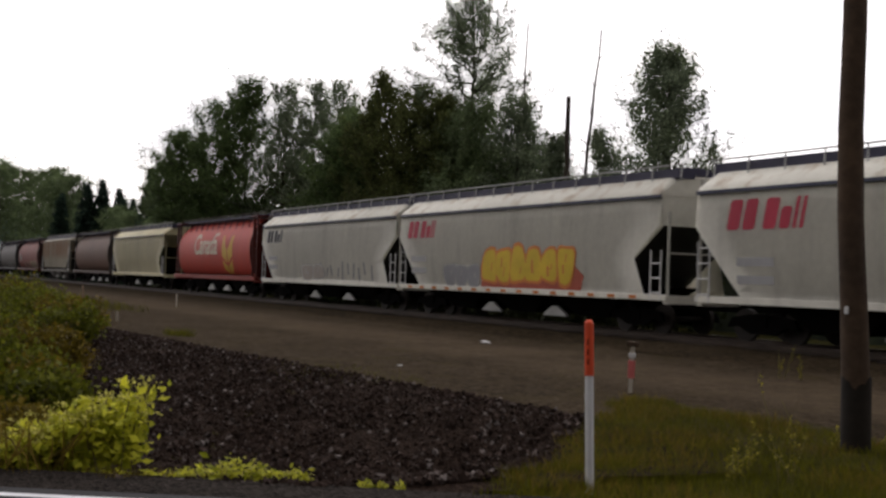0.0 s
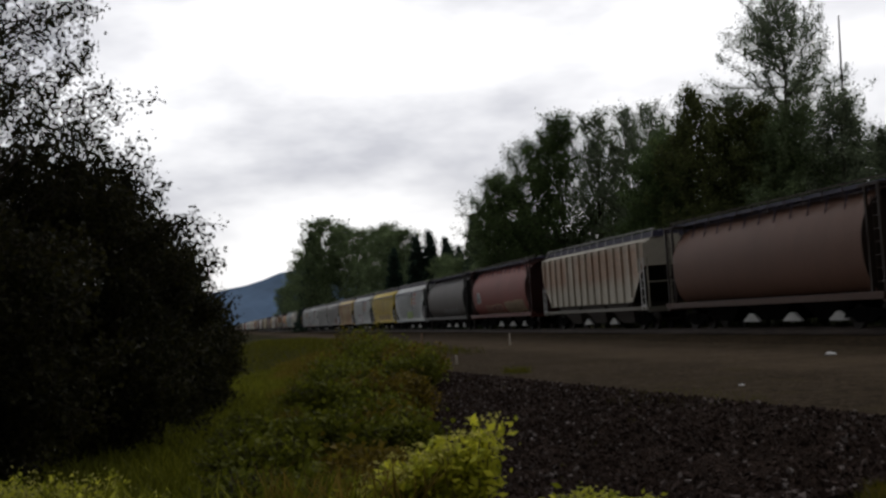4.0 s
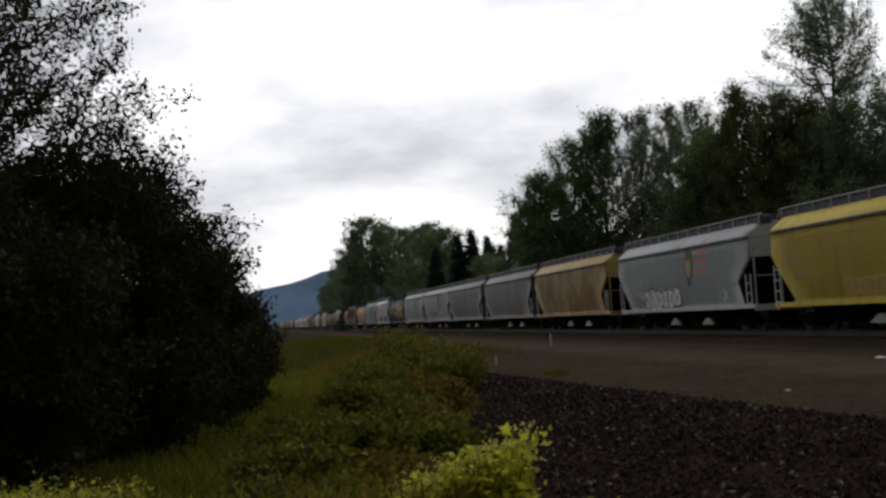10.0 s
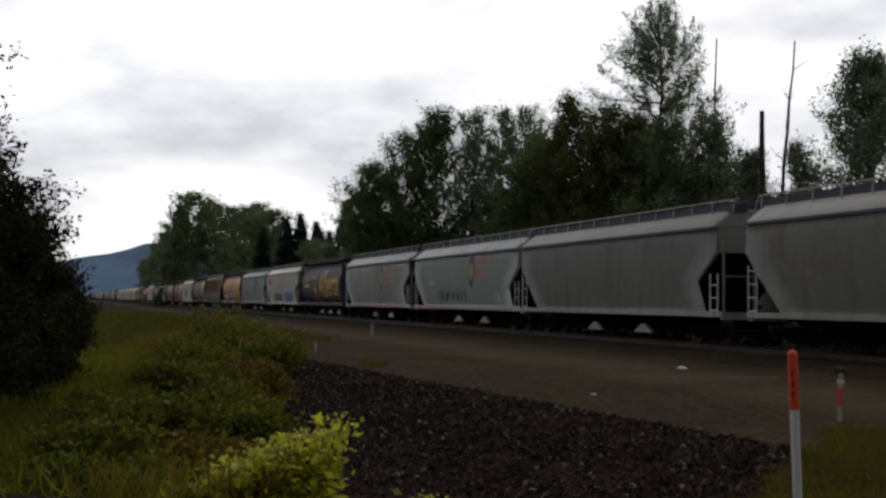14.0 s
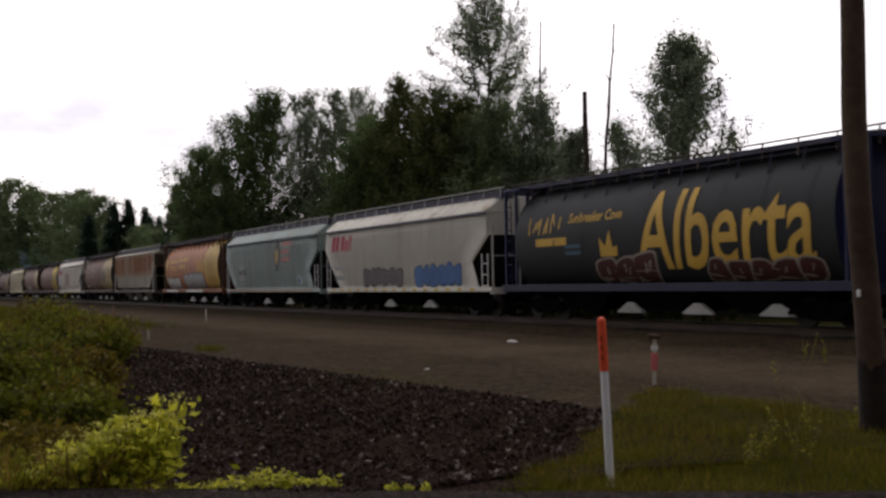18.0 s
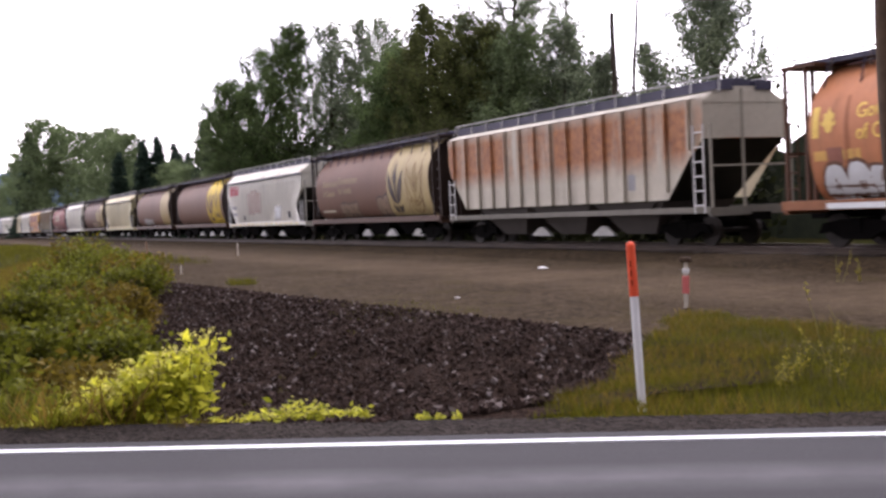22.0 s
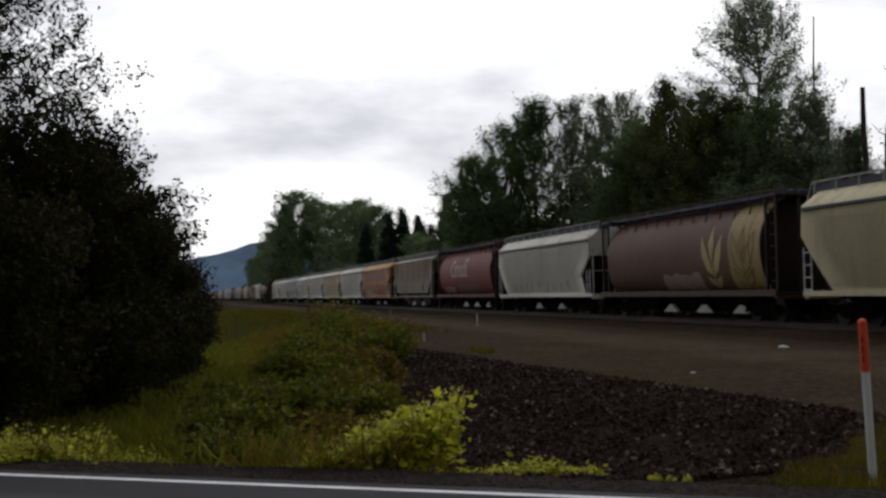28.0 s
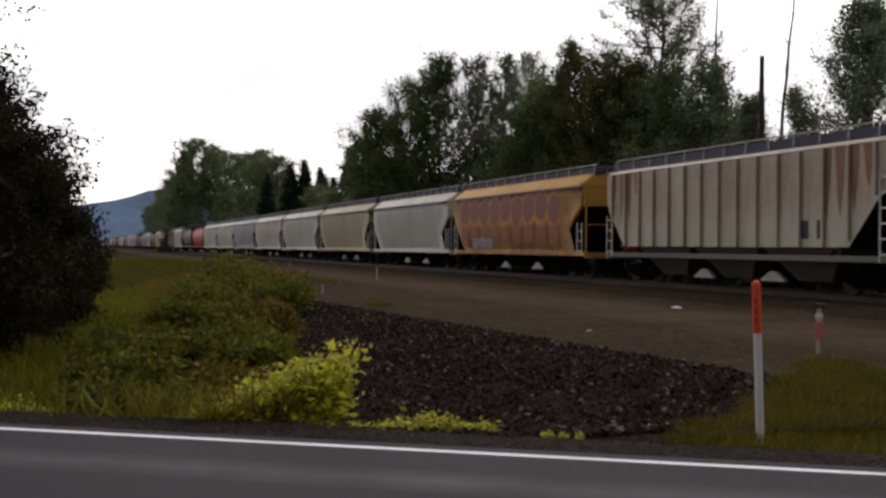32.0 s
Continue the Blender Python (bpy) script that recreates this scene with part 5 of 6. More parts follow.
for k in range(11):
    x = -4.4 + 0.78 * k
    rr = random.Random(90 + k)
    pts = [(x + rr.uniform(0, 0.5), z) for z in (1.35, 1.75, 2.2)]
    decal("graffiti", line_quads(pts, 0.06) + (line_quads([(pts[1][0], pts[1][1]), (pts[1][0] + 0.4, pts[1][1] + rr.uniform(-0.3, 0.4))], 0.05) if k % 3 else line_quads([(pts[2][0] - 0.2, 2.2), (pts[2][0] + 0.45, 2.24)], 0.05)), "curved", P_DARK if k > 6 else P_FADE, C[16], "thin black scrawled graffiti")
for i in (15, 16, 19):
    decal("reflective_strip", [b for q in range(26) for b in bars(-7.9 + q * 0.6, 1.03, 0.28, 0.09)], "curved", P_ORANGE, C[i], "red reflective dashes on the sill", 0.10)
for i in (1, 18, 23):
    decal("reflective_strip", [b for q in range(15) for b in bars(-7.6 + q * 1.03, 1.03, 0.34, 0.09)], "curved", P_YEL if i != 1 else P_ORANGE, C[i], "yellow reflective dashes on the sill", 0.10)
lettering("lettering", "Alberta", -0.4, 1.62, 2.95, "cyl", P_GOLD, C[17], "gold lettering", slant=0.15, squeeze=0.80)
lettering("lettering", "Sunbreaker Cove", -4.1, 3.05, 0.42, "cyl", P_GOLD, C[17], "small gold lettering", slant=0.15)
throw_up(C[17], "cyl", -2.6, 0.4, 1.22, 2.0, 3, flat_paint("graffiti_maroon", (0.075, 0.022, 0.018)), flat_paint("graffiti_dust", (0.30, 0.26, 0.21)), 51, "dark maroon graffiti with pale edges", 0.026)
throw_up(C[17], "cyl", 2.6, 6.9, 1.2, 1.75, 5, flat_paint("graffiti_maroon", (0.075, 0.022, 0.018)), flat_paint("graffiti_dust", (0.30, 0.26, 0.21)), 52, "dark maroon graffiti with pale edges", 0.026)
decal("data_block", bars(-4.3, 2.3, 0.9, 0.1, 2, 0.2), "cyl", flat_paint("dim_blue", (0.05, 0.12, 0.17)), C[17], "small blue data lines")
decal("landscape", [[(-2.3, 2.0), (-1.4, 2.0), (-1.35, 2.3), (-1.6, 2.25), (-1.75, 2.75), (-2.0, 2.3), (-2.3, 2.55)]], "cyl", P_GOLD, C[17], "gold painted flame", 0.018)
decal("motto_stroke", strokes(rg, -6.6, -4.5, 2.75, 3.4, 9, 0.035), "cyl", P_GOLD, C[17], "gold motto script")
decal("number_bar", bars(-6.1, 2.4, 1.9, 0.24, 1), "cyl", P_GOLD, C[17], "gold number bar")
note(C[17], "lettered Alberta in gold")
throw_up(C[18], "curved", -3.7, 0.6, 1.25, 1.95, 6, flat_paint("graffiti_charcoal", (0.13, 0.115, 0.125)), P_DARK, 12, "charcoal graffiti lettering")
throw_up(C[18], "curved", 1.9, 6.1, 1.2, 1.98, 6, P_BLUE, flat_paint("graffiti_deep_blue", (0.03, 0.08, 0.20)), 13, "blue graffiti lettering")
note(C[18], "red mark, black and blue graffiti")
tail = car_paint("yellow_tail_paint", (0.60, 0.40, 0.09))


def tail_band(car, x0, x1, m):
    bm = bmesh.new()
    ring = [math.pi * (0.08 + 0.84 * k / 18) for k in range(19)]
    n = 6
    g = [[bm.verts.new((x0 + (x1 - x0) * i / n, cyl_pt(a)[0] * 1.004, tall(2.72 + (cyl_pt(a)[1] - 2.72) * 1.004))) for a in ring] for i in range(n + 1)]
    for p, q in zip(g, g[1:]):
        for i in range(18):
            f = bm.faces.new((p[i], q[i], q[i + 1], p[i + 1]))
            f.smooth = True
    part("painted_end_band", bm, m, car, "yellow painted end section")




def wheat_lines(car, x, m, t=0.07):
    """The same ear drawn in thin lines: a stem, a bud and paired leaves."""
    out = line_quads([(x, 1.2), (x, 3.3)], t)
    for s in (-1, 1):
        out += line_quads([(x, 2.35), (x + s * 0.26, 2.8), (x, 3.45)], t)
        out += line_quads([(x, 1.75), (x + s * 0.55, 2.05), (x + s * 0.85, 2.6), (x + s * 0.9, 3.25), (x + s * 0.5, 2.85), (x + s * 0.1, 2.2)], t)
        out += line_quads([(x, 1.3), (x + s * 0.5, 1.5), (x + s * 0.75, 1.95), (x + s * 0.1, 1.62)], t)
    decal("wheat_line", out, "cyl", m, car, "thin painted wheat outline", 0.02)


tail_band(C[20], 4.1, 7.42, tail)
wheat(C[20], 3.0, P_GOLD)
wheat_lines(C[20], 5.7, flat_paint("ochre_lines", (0.40, 0.20, 0.05)))
for txt, x, z in (("Government", -6.3, 2.78), ("of Canada", -6.3, 2.32), ("Gouvernement", -3.9, 2.86), ("du Canada", -3.9, 2.40)):
    lettering("lettering", txt, x + 0.42 + (0.3 if x > -5 else 0), z + 0.2, 0.46, "cyl", flat_paint("bright_gold", (0.80, 0.55, 0.12)), C[20], "gold lettering")
    lettering("lettering", txt, x, z, 0.44, "cyl", flat_paint("faded_gold", (0.32, 0.24, 0.13)), C[22], "faded gold lettering")
leaf = [(-6.77 + r * 0.27 * math.sin(6.2832 * i / 14), 2.98 + r * 0.32 * math.cos(6.2832 * i / 14)) for i, r in enumerate((1.0, 0.6, 0.85, 0.62, 1.0, 0.62, 0.8, 0.85, 0.8, 0.62, 1.0, 0.62, 0.85, 0.6))]
decal("flag_bar", bars(-7.32, 2.62, 0.22, 0.7) + [leaf], "cyl", flat_paint("bright_gold", (0.80, 0.55, 0.12)), C[20], "gold flag bar and leaf")
decal("number_bar", bars(-7.3, 2.1, 0.42, 0.22) + bars(-6.5, 2.1, 0.22, 0.22) + bars(-6.2, 2.1, 0.2, 0.22) + bars(-5.95, 2.1, 0.16, 0.22), "cyl", flat_paint("dull_gold", (0.62, 0.36, 0.10)), C[20], "dull gold number bars")
decal("touch_up_patch", bars(-6.85, 2.02, 0.5, 0.36), "cyl", flat_paint("touch_up_brown", (0.30, 0.12, 0.08)), C[20], "brown touch-up patch", 0.012)
for k in range(10):
    x = -6.2 + 1.07 * k
    decal("seam_stain", [[(x - 0.05, 3.5), (x + 0.05, 3.5), (x + 0.11, 2.4), (x + 0.16, 1.25), (x - 0.14, 1.25), (x - 0.06, 2.3)]], "cyl", flat_paint("seam_rust", (0.34, 0.12, 0.05)), C[20], "thin rust stain along a seam", 0.005)
throw_up(C[20], "cyl", -7.1, -3.3, 1.16, 2.02, 5, P_WHITE, flat_paint("graffiti_umber", (0.16, 0.08, 0.05)), 21, "white graffiti lettering", 0.014)
throw_up(C[20], "cyl", -1.8, 3.6, 1.17, 2.25, 4, flat_paint("graffiti_silver", (0.42, 0.43, 0.43)), flat_paint("graffiti_charcoal", (0.13, 0.115, 0.125)), 24, "silver-grey graffiti lettering", 0.014, 0.25)
decal("sill_patch", bars(-6.9, 1.02, 3.5, 0.13) + bars(-0.9, 1.02, 4.6, 0.13), "rib", P_WHITE, C[20], "white overspray on the sill", 0.07)
note(C[20], "yellow wheat end and grey graffiti")
dull = car_paint("dull_gold_paint", (0.34, 0.25, 0.10))
tail_band(C[22], 2.7, 7.42, car_paint("pale_gold_paint", (0.42, 0.33, 0.15)))
wheat(C[22], 3.7, flat_paint("dark_umber", (0.05, 0.035, 0.03)))
wheat_lines(C[22], 5.9, flat_paint("gold_brown", (0.20, 0.12, 0.045)))
throw_up(C[22], "cyl", -4.0, -1.4, 1.3, 2.0, 4, flat_paint("faded_umber", (0.22, 0.15, 0.10)), flat_paint("dark_umber", (0.05, 0.035, 0.03)), 31, "faded brown graffiti", 0.010)
throw_up(C[22], "cyl", 1.2, 2.7, 1.2, 2.2, 2, flat_paint("faded_umber", (0.22, 0.15, 0.10)), flat_paint("dark_umber", (0.05, 0.035, 0.03)), 32, "faded brown graffiti", 0.010)
decal("name_bar", bars(-6.9, 1.55, 2.0, 0.1), "cyl", P_CREAM, C[22], "pale scratched bar")
note(C[22], "pale gold wheat emblem")
throw_up(C[23], "curved", -3.3, -0.2, 1.75, 3.0, 4, flat_paint("graffiti_taupe", (0.30, 0.24, 0.20)), P_BROWN, 41, "brown graffiti lettering", 0.012, 0.0)
throw_up(C[23], "curved", 2.7, 3.9, 1.3, 2.1, 2, P_WHITE, P_GREY, 42, "small grey graffiti", 0.012, 0.5)
decal("placard", bars(-4.6, 1.35, 0.4, 0.28) + bars(5.3, 1.4, 0.5, 0.36), "curved", P_DARK, C[23], "small dark placard")
note(C[23], "red mark and brown graffiti")
tail_band(C[24], 2.9, 6.9, flat_paint("strong_yellow", (0.66, 0.46, 0.02)))
wheat(C[24], 3.9, flat_paint("emblem_brown", (0.11, 0.06, 0.04)))
wheat_lines(C[24], 5.8, flat_paint("emblem_brown", (0.11, 0.06, 0.04)), 0.09)
tail_band(C[25], 4.0, 7.42, dull)
throw_up(C[25], "cyl", -4.6, -0.4, 1.25, 1.9, 4, P_FADE, flat_paint("graffiti_umber", (0.16, 0.08, 0.05)), 75, "pale graffiti", 0.010)
wheat(C[27], 3.6, flat_paint("pale_gold", (0.45, 0.36, 0.16)))
wheat_lines(C[27], 6.1, flat_paint("gold_brown", (0.20, 0.12, 0.045)))
tail_band(C[27], 5.0, 7.42, dull)
throw_up(C[27], "cyl", -1.2, 2.4, 1.25, 1.85, 4, flat_paint("graffiti_rose", (0.30, 0.20, 0.17)), flat_paint("graffiti_olive", (0.30, 0.27, 0.14)), 76, "pale rose graffiti", 0.010)
decal("graffiti", strokes(rg, -5.5, 6.0, 1.2, 1.9, 9, 0.05), "curved", P_GREY, C[28], "grey streaks and scrawl")
throw_up(C[29], "cyl", -6.2, -3.2, 1.3, 1.75, 4, flat_paint("faded_pink", (0.34, 0.26, 0.22)), flat_paint("maroon_shade", (0.13, 0.03, 0.022)), 77, "faded graffiti", 0.010)
throw_up(C[29], "cyl", -1.8, 4.2, 1.3, 1.85, 5, flat_paint("maroon_dust", (0.20, 0.09, 0.07)), flat_paint("maroon_shade", (0.13, 0.03, 0.022)), 78, "dusty rubbed graffiti", 0.010)
for k in range(9):
    x = -6.6 + 1.5 * k
    rr = random.Random(500 + k)
    lift = 3.02 + 0.06 * math.sin(k * 2.1)
    ring = [(x + 0.72 * math.cos(6.2832 * i / 16) * rr.uniform(0.88, 1.05), lift + 0.64 * math.sin(6.2832 * i / 16) * rr.uniform(0.85, 1.1)) for i in range(16)]
    halo = [(x + (a - x) * 1.2, lift - 0.12 + (b - lift) * 1.4) for a, b in ring]
    decal("rust_halo", [halo], "curved", flat_paint("orange_rust", (0.50, 0.20, 0.02)), C[31], "orange rust halo", 0.006 + 0.0005 * k)
    decal("rust_patch", [ring], "curved", flat_paint("deep_rust", (0.19, 0.045, 0.02)), C[31], "dark red rust oval", 0.015)
    low = [(x - 0.58 + 1.16 * i / 6 + rr.uniform(-0.05, 0.05), 2.3 + rr.uniform(-0.12, 0.12)) for i in range(7)] + [(x + 0.5 - 0.95 * i / 5, rr.uniform(1.25, 1.75)) for i in range(6)]
    decal("rust_streak", [low], "curved", flat_paint("red_rust", (0.28, 0.085, 0.02)), C[31], "red rust streak", 0.0115)
throw_up(C[31], "curved", -5.4, -2.4, 1.25, 1.8, 3, P_GREY, flat_paint("red_rust", (0.28, 0.085, 0.02)), 79, "grey graffiti", 0.018)
note(C[31], "rows of rust ovals")
decal("placard", bars(4.2, 1.6, 0.42, 0.5) + bars(5.0, 1.6, 0.42, 0.5), "rib", P_DARK, C[30], "dark placards")
for k in range(8):
    rr = random.Random(700 + k)
    x = (-8.1 + 0.62 * k) if k < 4 else (5.2 + 0.6 * (k - 4))
    drop = rr.uniform(0.7, 1.9) if k < 4 else rr.uniform(1.0, 2.0)
    streak = [(x, 3.98), (x + 0.45, 3.98), (x + 0.4, 3.9 - drop * 0.5), (x + 0.26, 3.9 - drop), (x + 0.14, 3.9 - drop * 0.75)]
    decal("rust_streak", [streak], "rib", flat_paint("brown_rust", (0.24, 0.12, 0.06)), C[30], "brown rust streak from the roof edge")
decal("placard", bars(4.4, 1.7, 0.4, 0.45), "rib", P_GREY, C[21], "small grey placard")

# ---- roadside things ----
def marker_post():
    e = empty("marker_post", "slim white marker post with an orange-red top", "marker post", "", pose(-8.03, 5.58, -0.03, 1.0, -1.5, 20))
    for nm, z0, z1, m, lab in (("lower_tube", -0.2, 0.91, M_POSTW, "grimy white lower tube"), ("upper_sleeve", 0.91, 1.33, M_POSTR, "orange-red reflective sleeve")):
        bm = bmesh.new()
        r = 0.035 if z1 < 1 else 0.038
        rod(bm, (0, 0, z0), (0, 0, z1), r, n=14)
        part(nm, bm, m, e, lab)
    bm = bmesh.new()
    bmesh.ops.create_uvsphere(bm, u_segments=14, v_segments=8, radius=0.038)
    for v in bm.verts:
        v.co.z = 1.33 + max(0, v.co.z)
    part("cap", bm, M_POSTR, e)
    for k in range(3):
        bm = bmesh.new()
        box(bm, 0.01, 0.018, -0.0405, -0.036, 1.0 + 0.08 * k, 1.05 + 0.08 * k)
        part("print_bar", bm, M_BLACK, e, "small dark print on the sleeve")


marker_post()


def utility_pole():
    e = empty("utility_pole", "weathered wooden utility pole leaning slightly beside the road", "pole", "", pose(-8.95, 9.63, -0.1, -0.9, -2.4, 0))
    bm = bmesh.new()
    n = 10
    rings = []
    for k in range(n + 1):
        z = -0.5 + 10.0 * k / n
        o = (0.03 * math.sin(k * 1.3), 0.02 * math.cos(k))
        r = 0.152 - 0.0045 * k
        rings.append([bm.verts.new((o[0] + r * math.cos(6.2832 * i / 14), o[1] + r * math.sin(6.2832 * i / 14), z)) for i in range(14)])
    for p, q in zip(rings, rings[1:]):
        for i in range(14):
            f = bm.faces.new((p[i], p[(i + 1) % 14], q[(i + 1) % 14], q[i]))
            f.smooth = True
    bm.faces.new(rings[-1])
    part("shaft", bm, M_WOOD, e)
    bm = bmesh.new()
    pr = random.Random(6)
    lo, hi = [], []
    for i in range(28):
        a = 6.2832 * i / 28
        r = 0.155
        o = (0.03 * math.sin(1.3), 0.02 * math.cos(1))
        lo.append(bm.verts.new((0.01 + r * math.cos(a), 0.015 + r * math.sin(a), -0.4)))
        hi.append(bm.verts.new((o[0] + r * math.cos(a), o[1] + r * math.sin(a), 0.80 + pr.uniform(-0.035, 0.035) + 0.06 * math.sin(2 * a))))
    for i in range(28):
        bm.faces.new((lo[i], lo[(i + 1) % 28], hi[(i + 1) % 28], hi[i])).smooth = True
    part("tarred_butt", bm, surface("tarred_wood", (0.020, 0.0145, 0.010), 0.85, 2.0, 12.0, 0.4, 0.4), e, "black tarred foot of the pole")
    bm = bmesh.new()
    box(bm, 0.02, 0.07, -0.165, -0.14, 1.5, 1.58, 0.005)
    part("tag", bm, M_WHITE, e, "small white tag nailed to the pole")


utility_pole()


def survey_stake(x, y, h, m, cap=None, label="thin pale survey stake in the gravel", w=0.03):
    e = empty("survey_stake", label, "stake", "stakes in the gravel", pose(x, y, ground_z(x, y), 1.5, 2, 10))
    bm = bmesh.new()
    box(bm, -w, w, -w * 0.5, w * 0.5, -0.15, h, 0.004)
    part("lath", bm, m, e)
    if cap:
        bm = bmesh.new()
        box(bm, -w * 1.5, w * 1.5, -w * 1.2, w * 1.2, h - 0.12, h, 0.01)
        part("flag", bm, cap, e)


M_LATH = flat_paint("pale_lath", (0.55, 0.5, 0.42))
survey_stake(-54.2, 14.45, 0.6, M_LATH, w=0.04)
survey_stake(-64.5, 12.0, 0.75, flat_paint("brown_lath", (0.22, 0.13, 0.08)), w=0.06, label="thin brown survey stake in the gravel")
survey_stake(-38.0, 8.2, 0.3, M_LATH, w=0.04)


def crossing_stake():
    e = empty("marker_stake", "low wooden stake wrapped in pink and white tape", "stake", "", pose(-14.77, 11.17, ground_z(-14.8, 11.2) - 0.1, 2, 3, 25))
    bm = bmesh.new()
    box(bm, -0.03, 0.03, -0.015, 0.015, -0.15, 0.92, 0.004)
    part("lath", bm, M_LATH, e)
    for z0, z1, c, lab in ((0.34, 0.62, (0.62, 0.16, 0.15), "pink tape"), (0.66, 0.74, (0.7, 0.7, 0.7), "white tape")):
        bm = bmesh.new()
        box(bm, -0.055, 0.05, -0.025, 0.025, z0, z1, 0.008)
        part("tape", bm, flat_paint(lab.replace(" ", "_"), c), e, lab)
    bm = bmesh.new()
    box(bm, -0.10, 0.09, -0.04, 0.04, 0.84, 0.92, 0.015)
    part("cap", bm, M_WOOD, e)


crossing_stake()


def litter(x, y, s, seed):
    r = random.Random(seed)
    bm = bmesh.new()
    bmesh.ops.create_icosphere(bm, subdivisions=1, radius=1)
    for v in bm.verts:
        v.co = Vector((v.co.x * s * r.uniform(0.7, 1.3), v.co.y * s * 0.6, max(-0.2, v.co.z) * s * r.uniform(0.2, 0.6)))
    ob = part("paper_scrap", bm, M_WHITE, None)
    ob.matrix_basis = pose(x, y, ground_z(x, y) + 0.02, 0, 0, 40 * seed)
    tagged(ob, "crumpled white scrap lying on the gravel", "litter", "scraps on the gravel")


litter(-27.2, 15.8, 0.17, 1)
litter(-19.95, 9.68, 0.07, 2)

# knotweed with cream blossom at the road's edge
def knotweed(x, y, h, w, seed, count, name="knotweed_plant", lean=0.0):
    rng = np.random.default_rng(seed)
    e = empty(name, "lime-green knotweed with drooping cream blossom at the road edge", "plant", "weeds at the road edge", pose(x, y, ground_z(x, y), 0, 0, 0))
    bm = bmesh.new()
    cs, ns, bs = [], [], []
    for k in range(count):
        a = rng.uniform(0, 6.28)
        o = np.array((rng.normal(0, 0.22) * w, rng.normal(0, 0.35) * w, 0))
        L = h * rng.uniform(0.5, 1.0)
        path = limb_path(rng, o, (0.35 * math.cos(a), 0.35 * math.sin(a) + lean, 1.0), L, -0.15, 5)
        for j in range(5):
            rod(bm, path[j], path[j + 1], 0.009, 0.007, 4)
        P = np.array(path)
        m = 28
        s = rng.uniform(1.2, 5, m)
        q = np.minimum(4, s.astype(int))
        c = P[q] + (P[q + 1] - P[q]) * (s - q)[:, None] + rng.normal(0, min(0.06, 0.25 * h), (m, 3))
        cs.append(c)
        ns.append(rng.normal(0, 0.5, (m, 3)) + np.array((0.2, -0.2, 1.0)))
        b = P[rng.integers(4, 6, 14)] + rng.normal(0, min(0.06, 0.2 * h), (14, 3))
        bs.append(b)
    part("stemwork", bm, flat_paint("green_stem", (0.16, 0.14, 0.04)), e)["kind"] = "stuff"
    c, nn, b = np.concatenate(cs), np.concatenate(ns), np.concatenate(bs)
    quads("foliage", c, nn, rng.uniform(0.022, 0.052, len(c)), 0.5, L_LIME, e, rng)
    quads("blossom", b, rng.normal(0, 1, b.shape) + np.array((0, 0, 0.8)), rng.uniform(0.012, 0.025, len(b)), 0.5, L_BLOOM, e, rng, "cream blossom sprays")


def knotweed_stand(x, y, length, tall, seed, canes):
    """A stand that rises in steps along the road, from low shoots to tall arching canes."""
    rng = np.random.default_rng(seed)
    e = empty("knotweed_plant", "lime-green knotweed rising in steps, drooping cream blossom", "plant", "weeds at the road edge", pose(x, y, ground_z(x, y), 0, 0, 0))
    bm = bmesh.new()
    cs, ns, bs = [], [], []
    along = np.array((0.15, 0.99, 0.0))
    for k in range(canes):
        u = (k + rng.random()) / canes
        o = along * length * (0.05 + 0.8 * u) + np.array((rng.normal(0, 0.07), 0, 0))
        L = tall * (0.16 + 0.80 * math.floor(u * 5 + rng.uniform(0, 0.6)) / 5)
        path = limb_path(rng, o, np.array((rng.normal(0, 0.12), -0.06 + rng.normal(0, 0.09), 1.0)), L, -0.2, 5)
        for j in range(5):
            rod(bm, path[j], path[j + 1], 0.008, 0.006, 4)
        P = np.array(path)
        m = 18 + int(56 * L)
        s = rng.uniform(1.2, 5, m)
        q = np.minimum(4, s.astype(int))
        side = rng.normal(0, 1, (m, 3)) * np.array((0.05, 0.085, 0.03)) + np.array((0, -0.03, -0.02))
        cs.append(P[q] + (P[q + 1] - P[q]) * (s - q)[:, None] + side)
        ns.append(rng.normal(0, 0.55, (m, 3)) + np.array((0.45, -0.3, 0.8)))
        for j in range(2):
            w = along * rng.normal(0, 0.11) + np.array((0, 0, rng.uniform(-0.02, 0.05)))
            bs.append(P[5 - j] + w + rng.normal(0, 1, (12, 3)) * np.array((0.03, 0.07, 0.012)))
    part("stemwork", bm, flat_paint("green_stem", (0.16, 0.14, 0.04)), e)["kind"] = "stuff"
    c, nn, b = np.concatenate(cs), np.concatenate(ns), np.concatenate(bs)
    quads("foliage", c, nn, rng.uniform(0.028, 0.068, len(c)), 0.5, L_LIME, e, rng)
    quads("blossom", b, rng.normal(0, 1, b.shape) + np.array((0, 0, 0.8)), rng.uniform(0.014, 0.028, len(b)), 0.5, L_BLOOM, e, rng, "cream blossom sprays")


knotweed_stand(-10.42, 0.95, 1.75, 0.86, 3, 74)
knotweed(-11.75, -0.9, 0.36, 0.7, 6, 40)
knotweed(-12.0, -1.7, 0.44, 0.8, 7, 46)
knotweed(-12.6, -2.6, 0.42, 0.8, 10, 40)
knotweed(-11.4, -0.3, 0.26, 0.5, 8, 16)
knotweed(-11.3, 0.12, 0.2, 0.5, 11, 16)
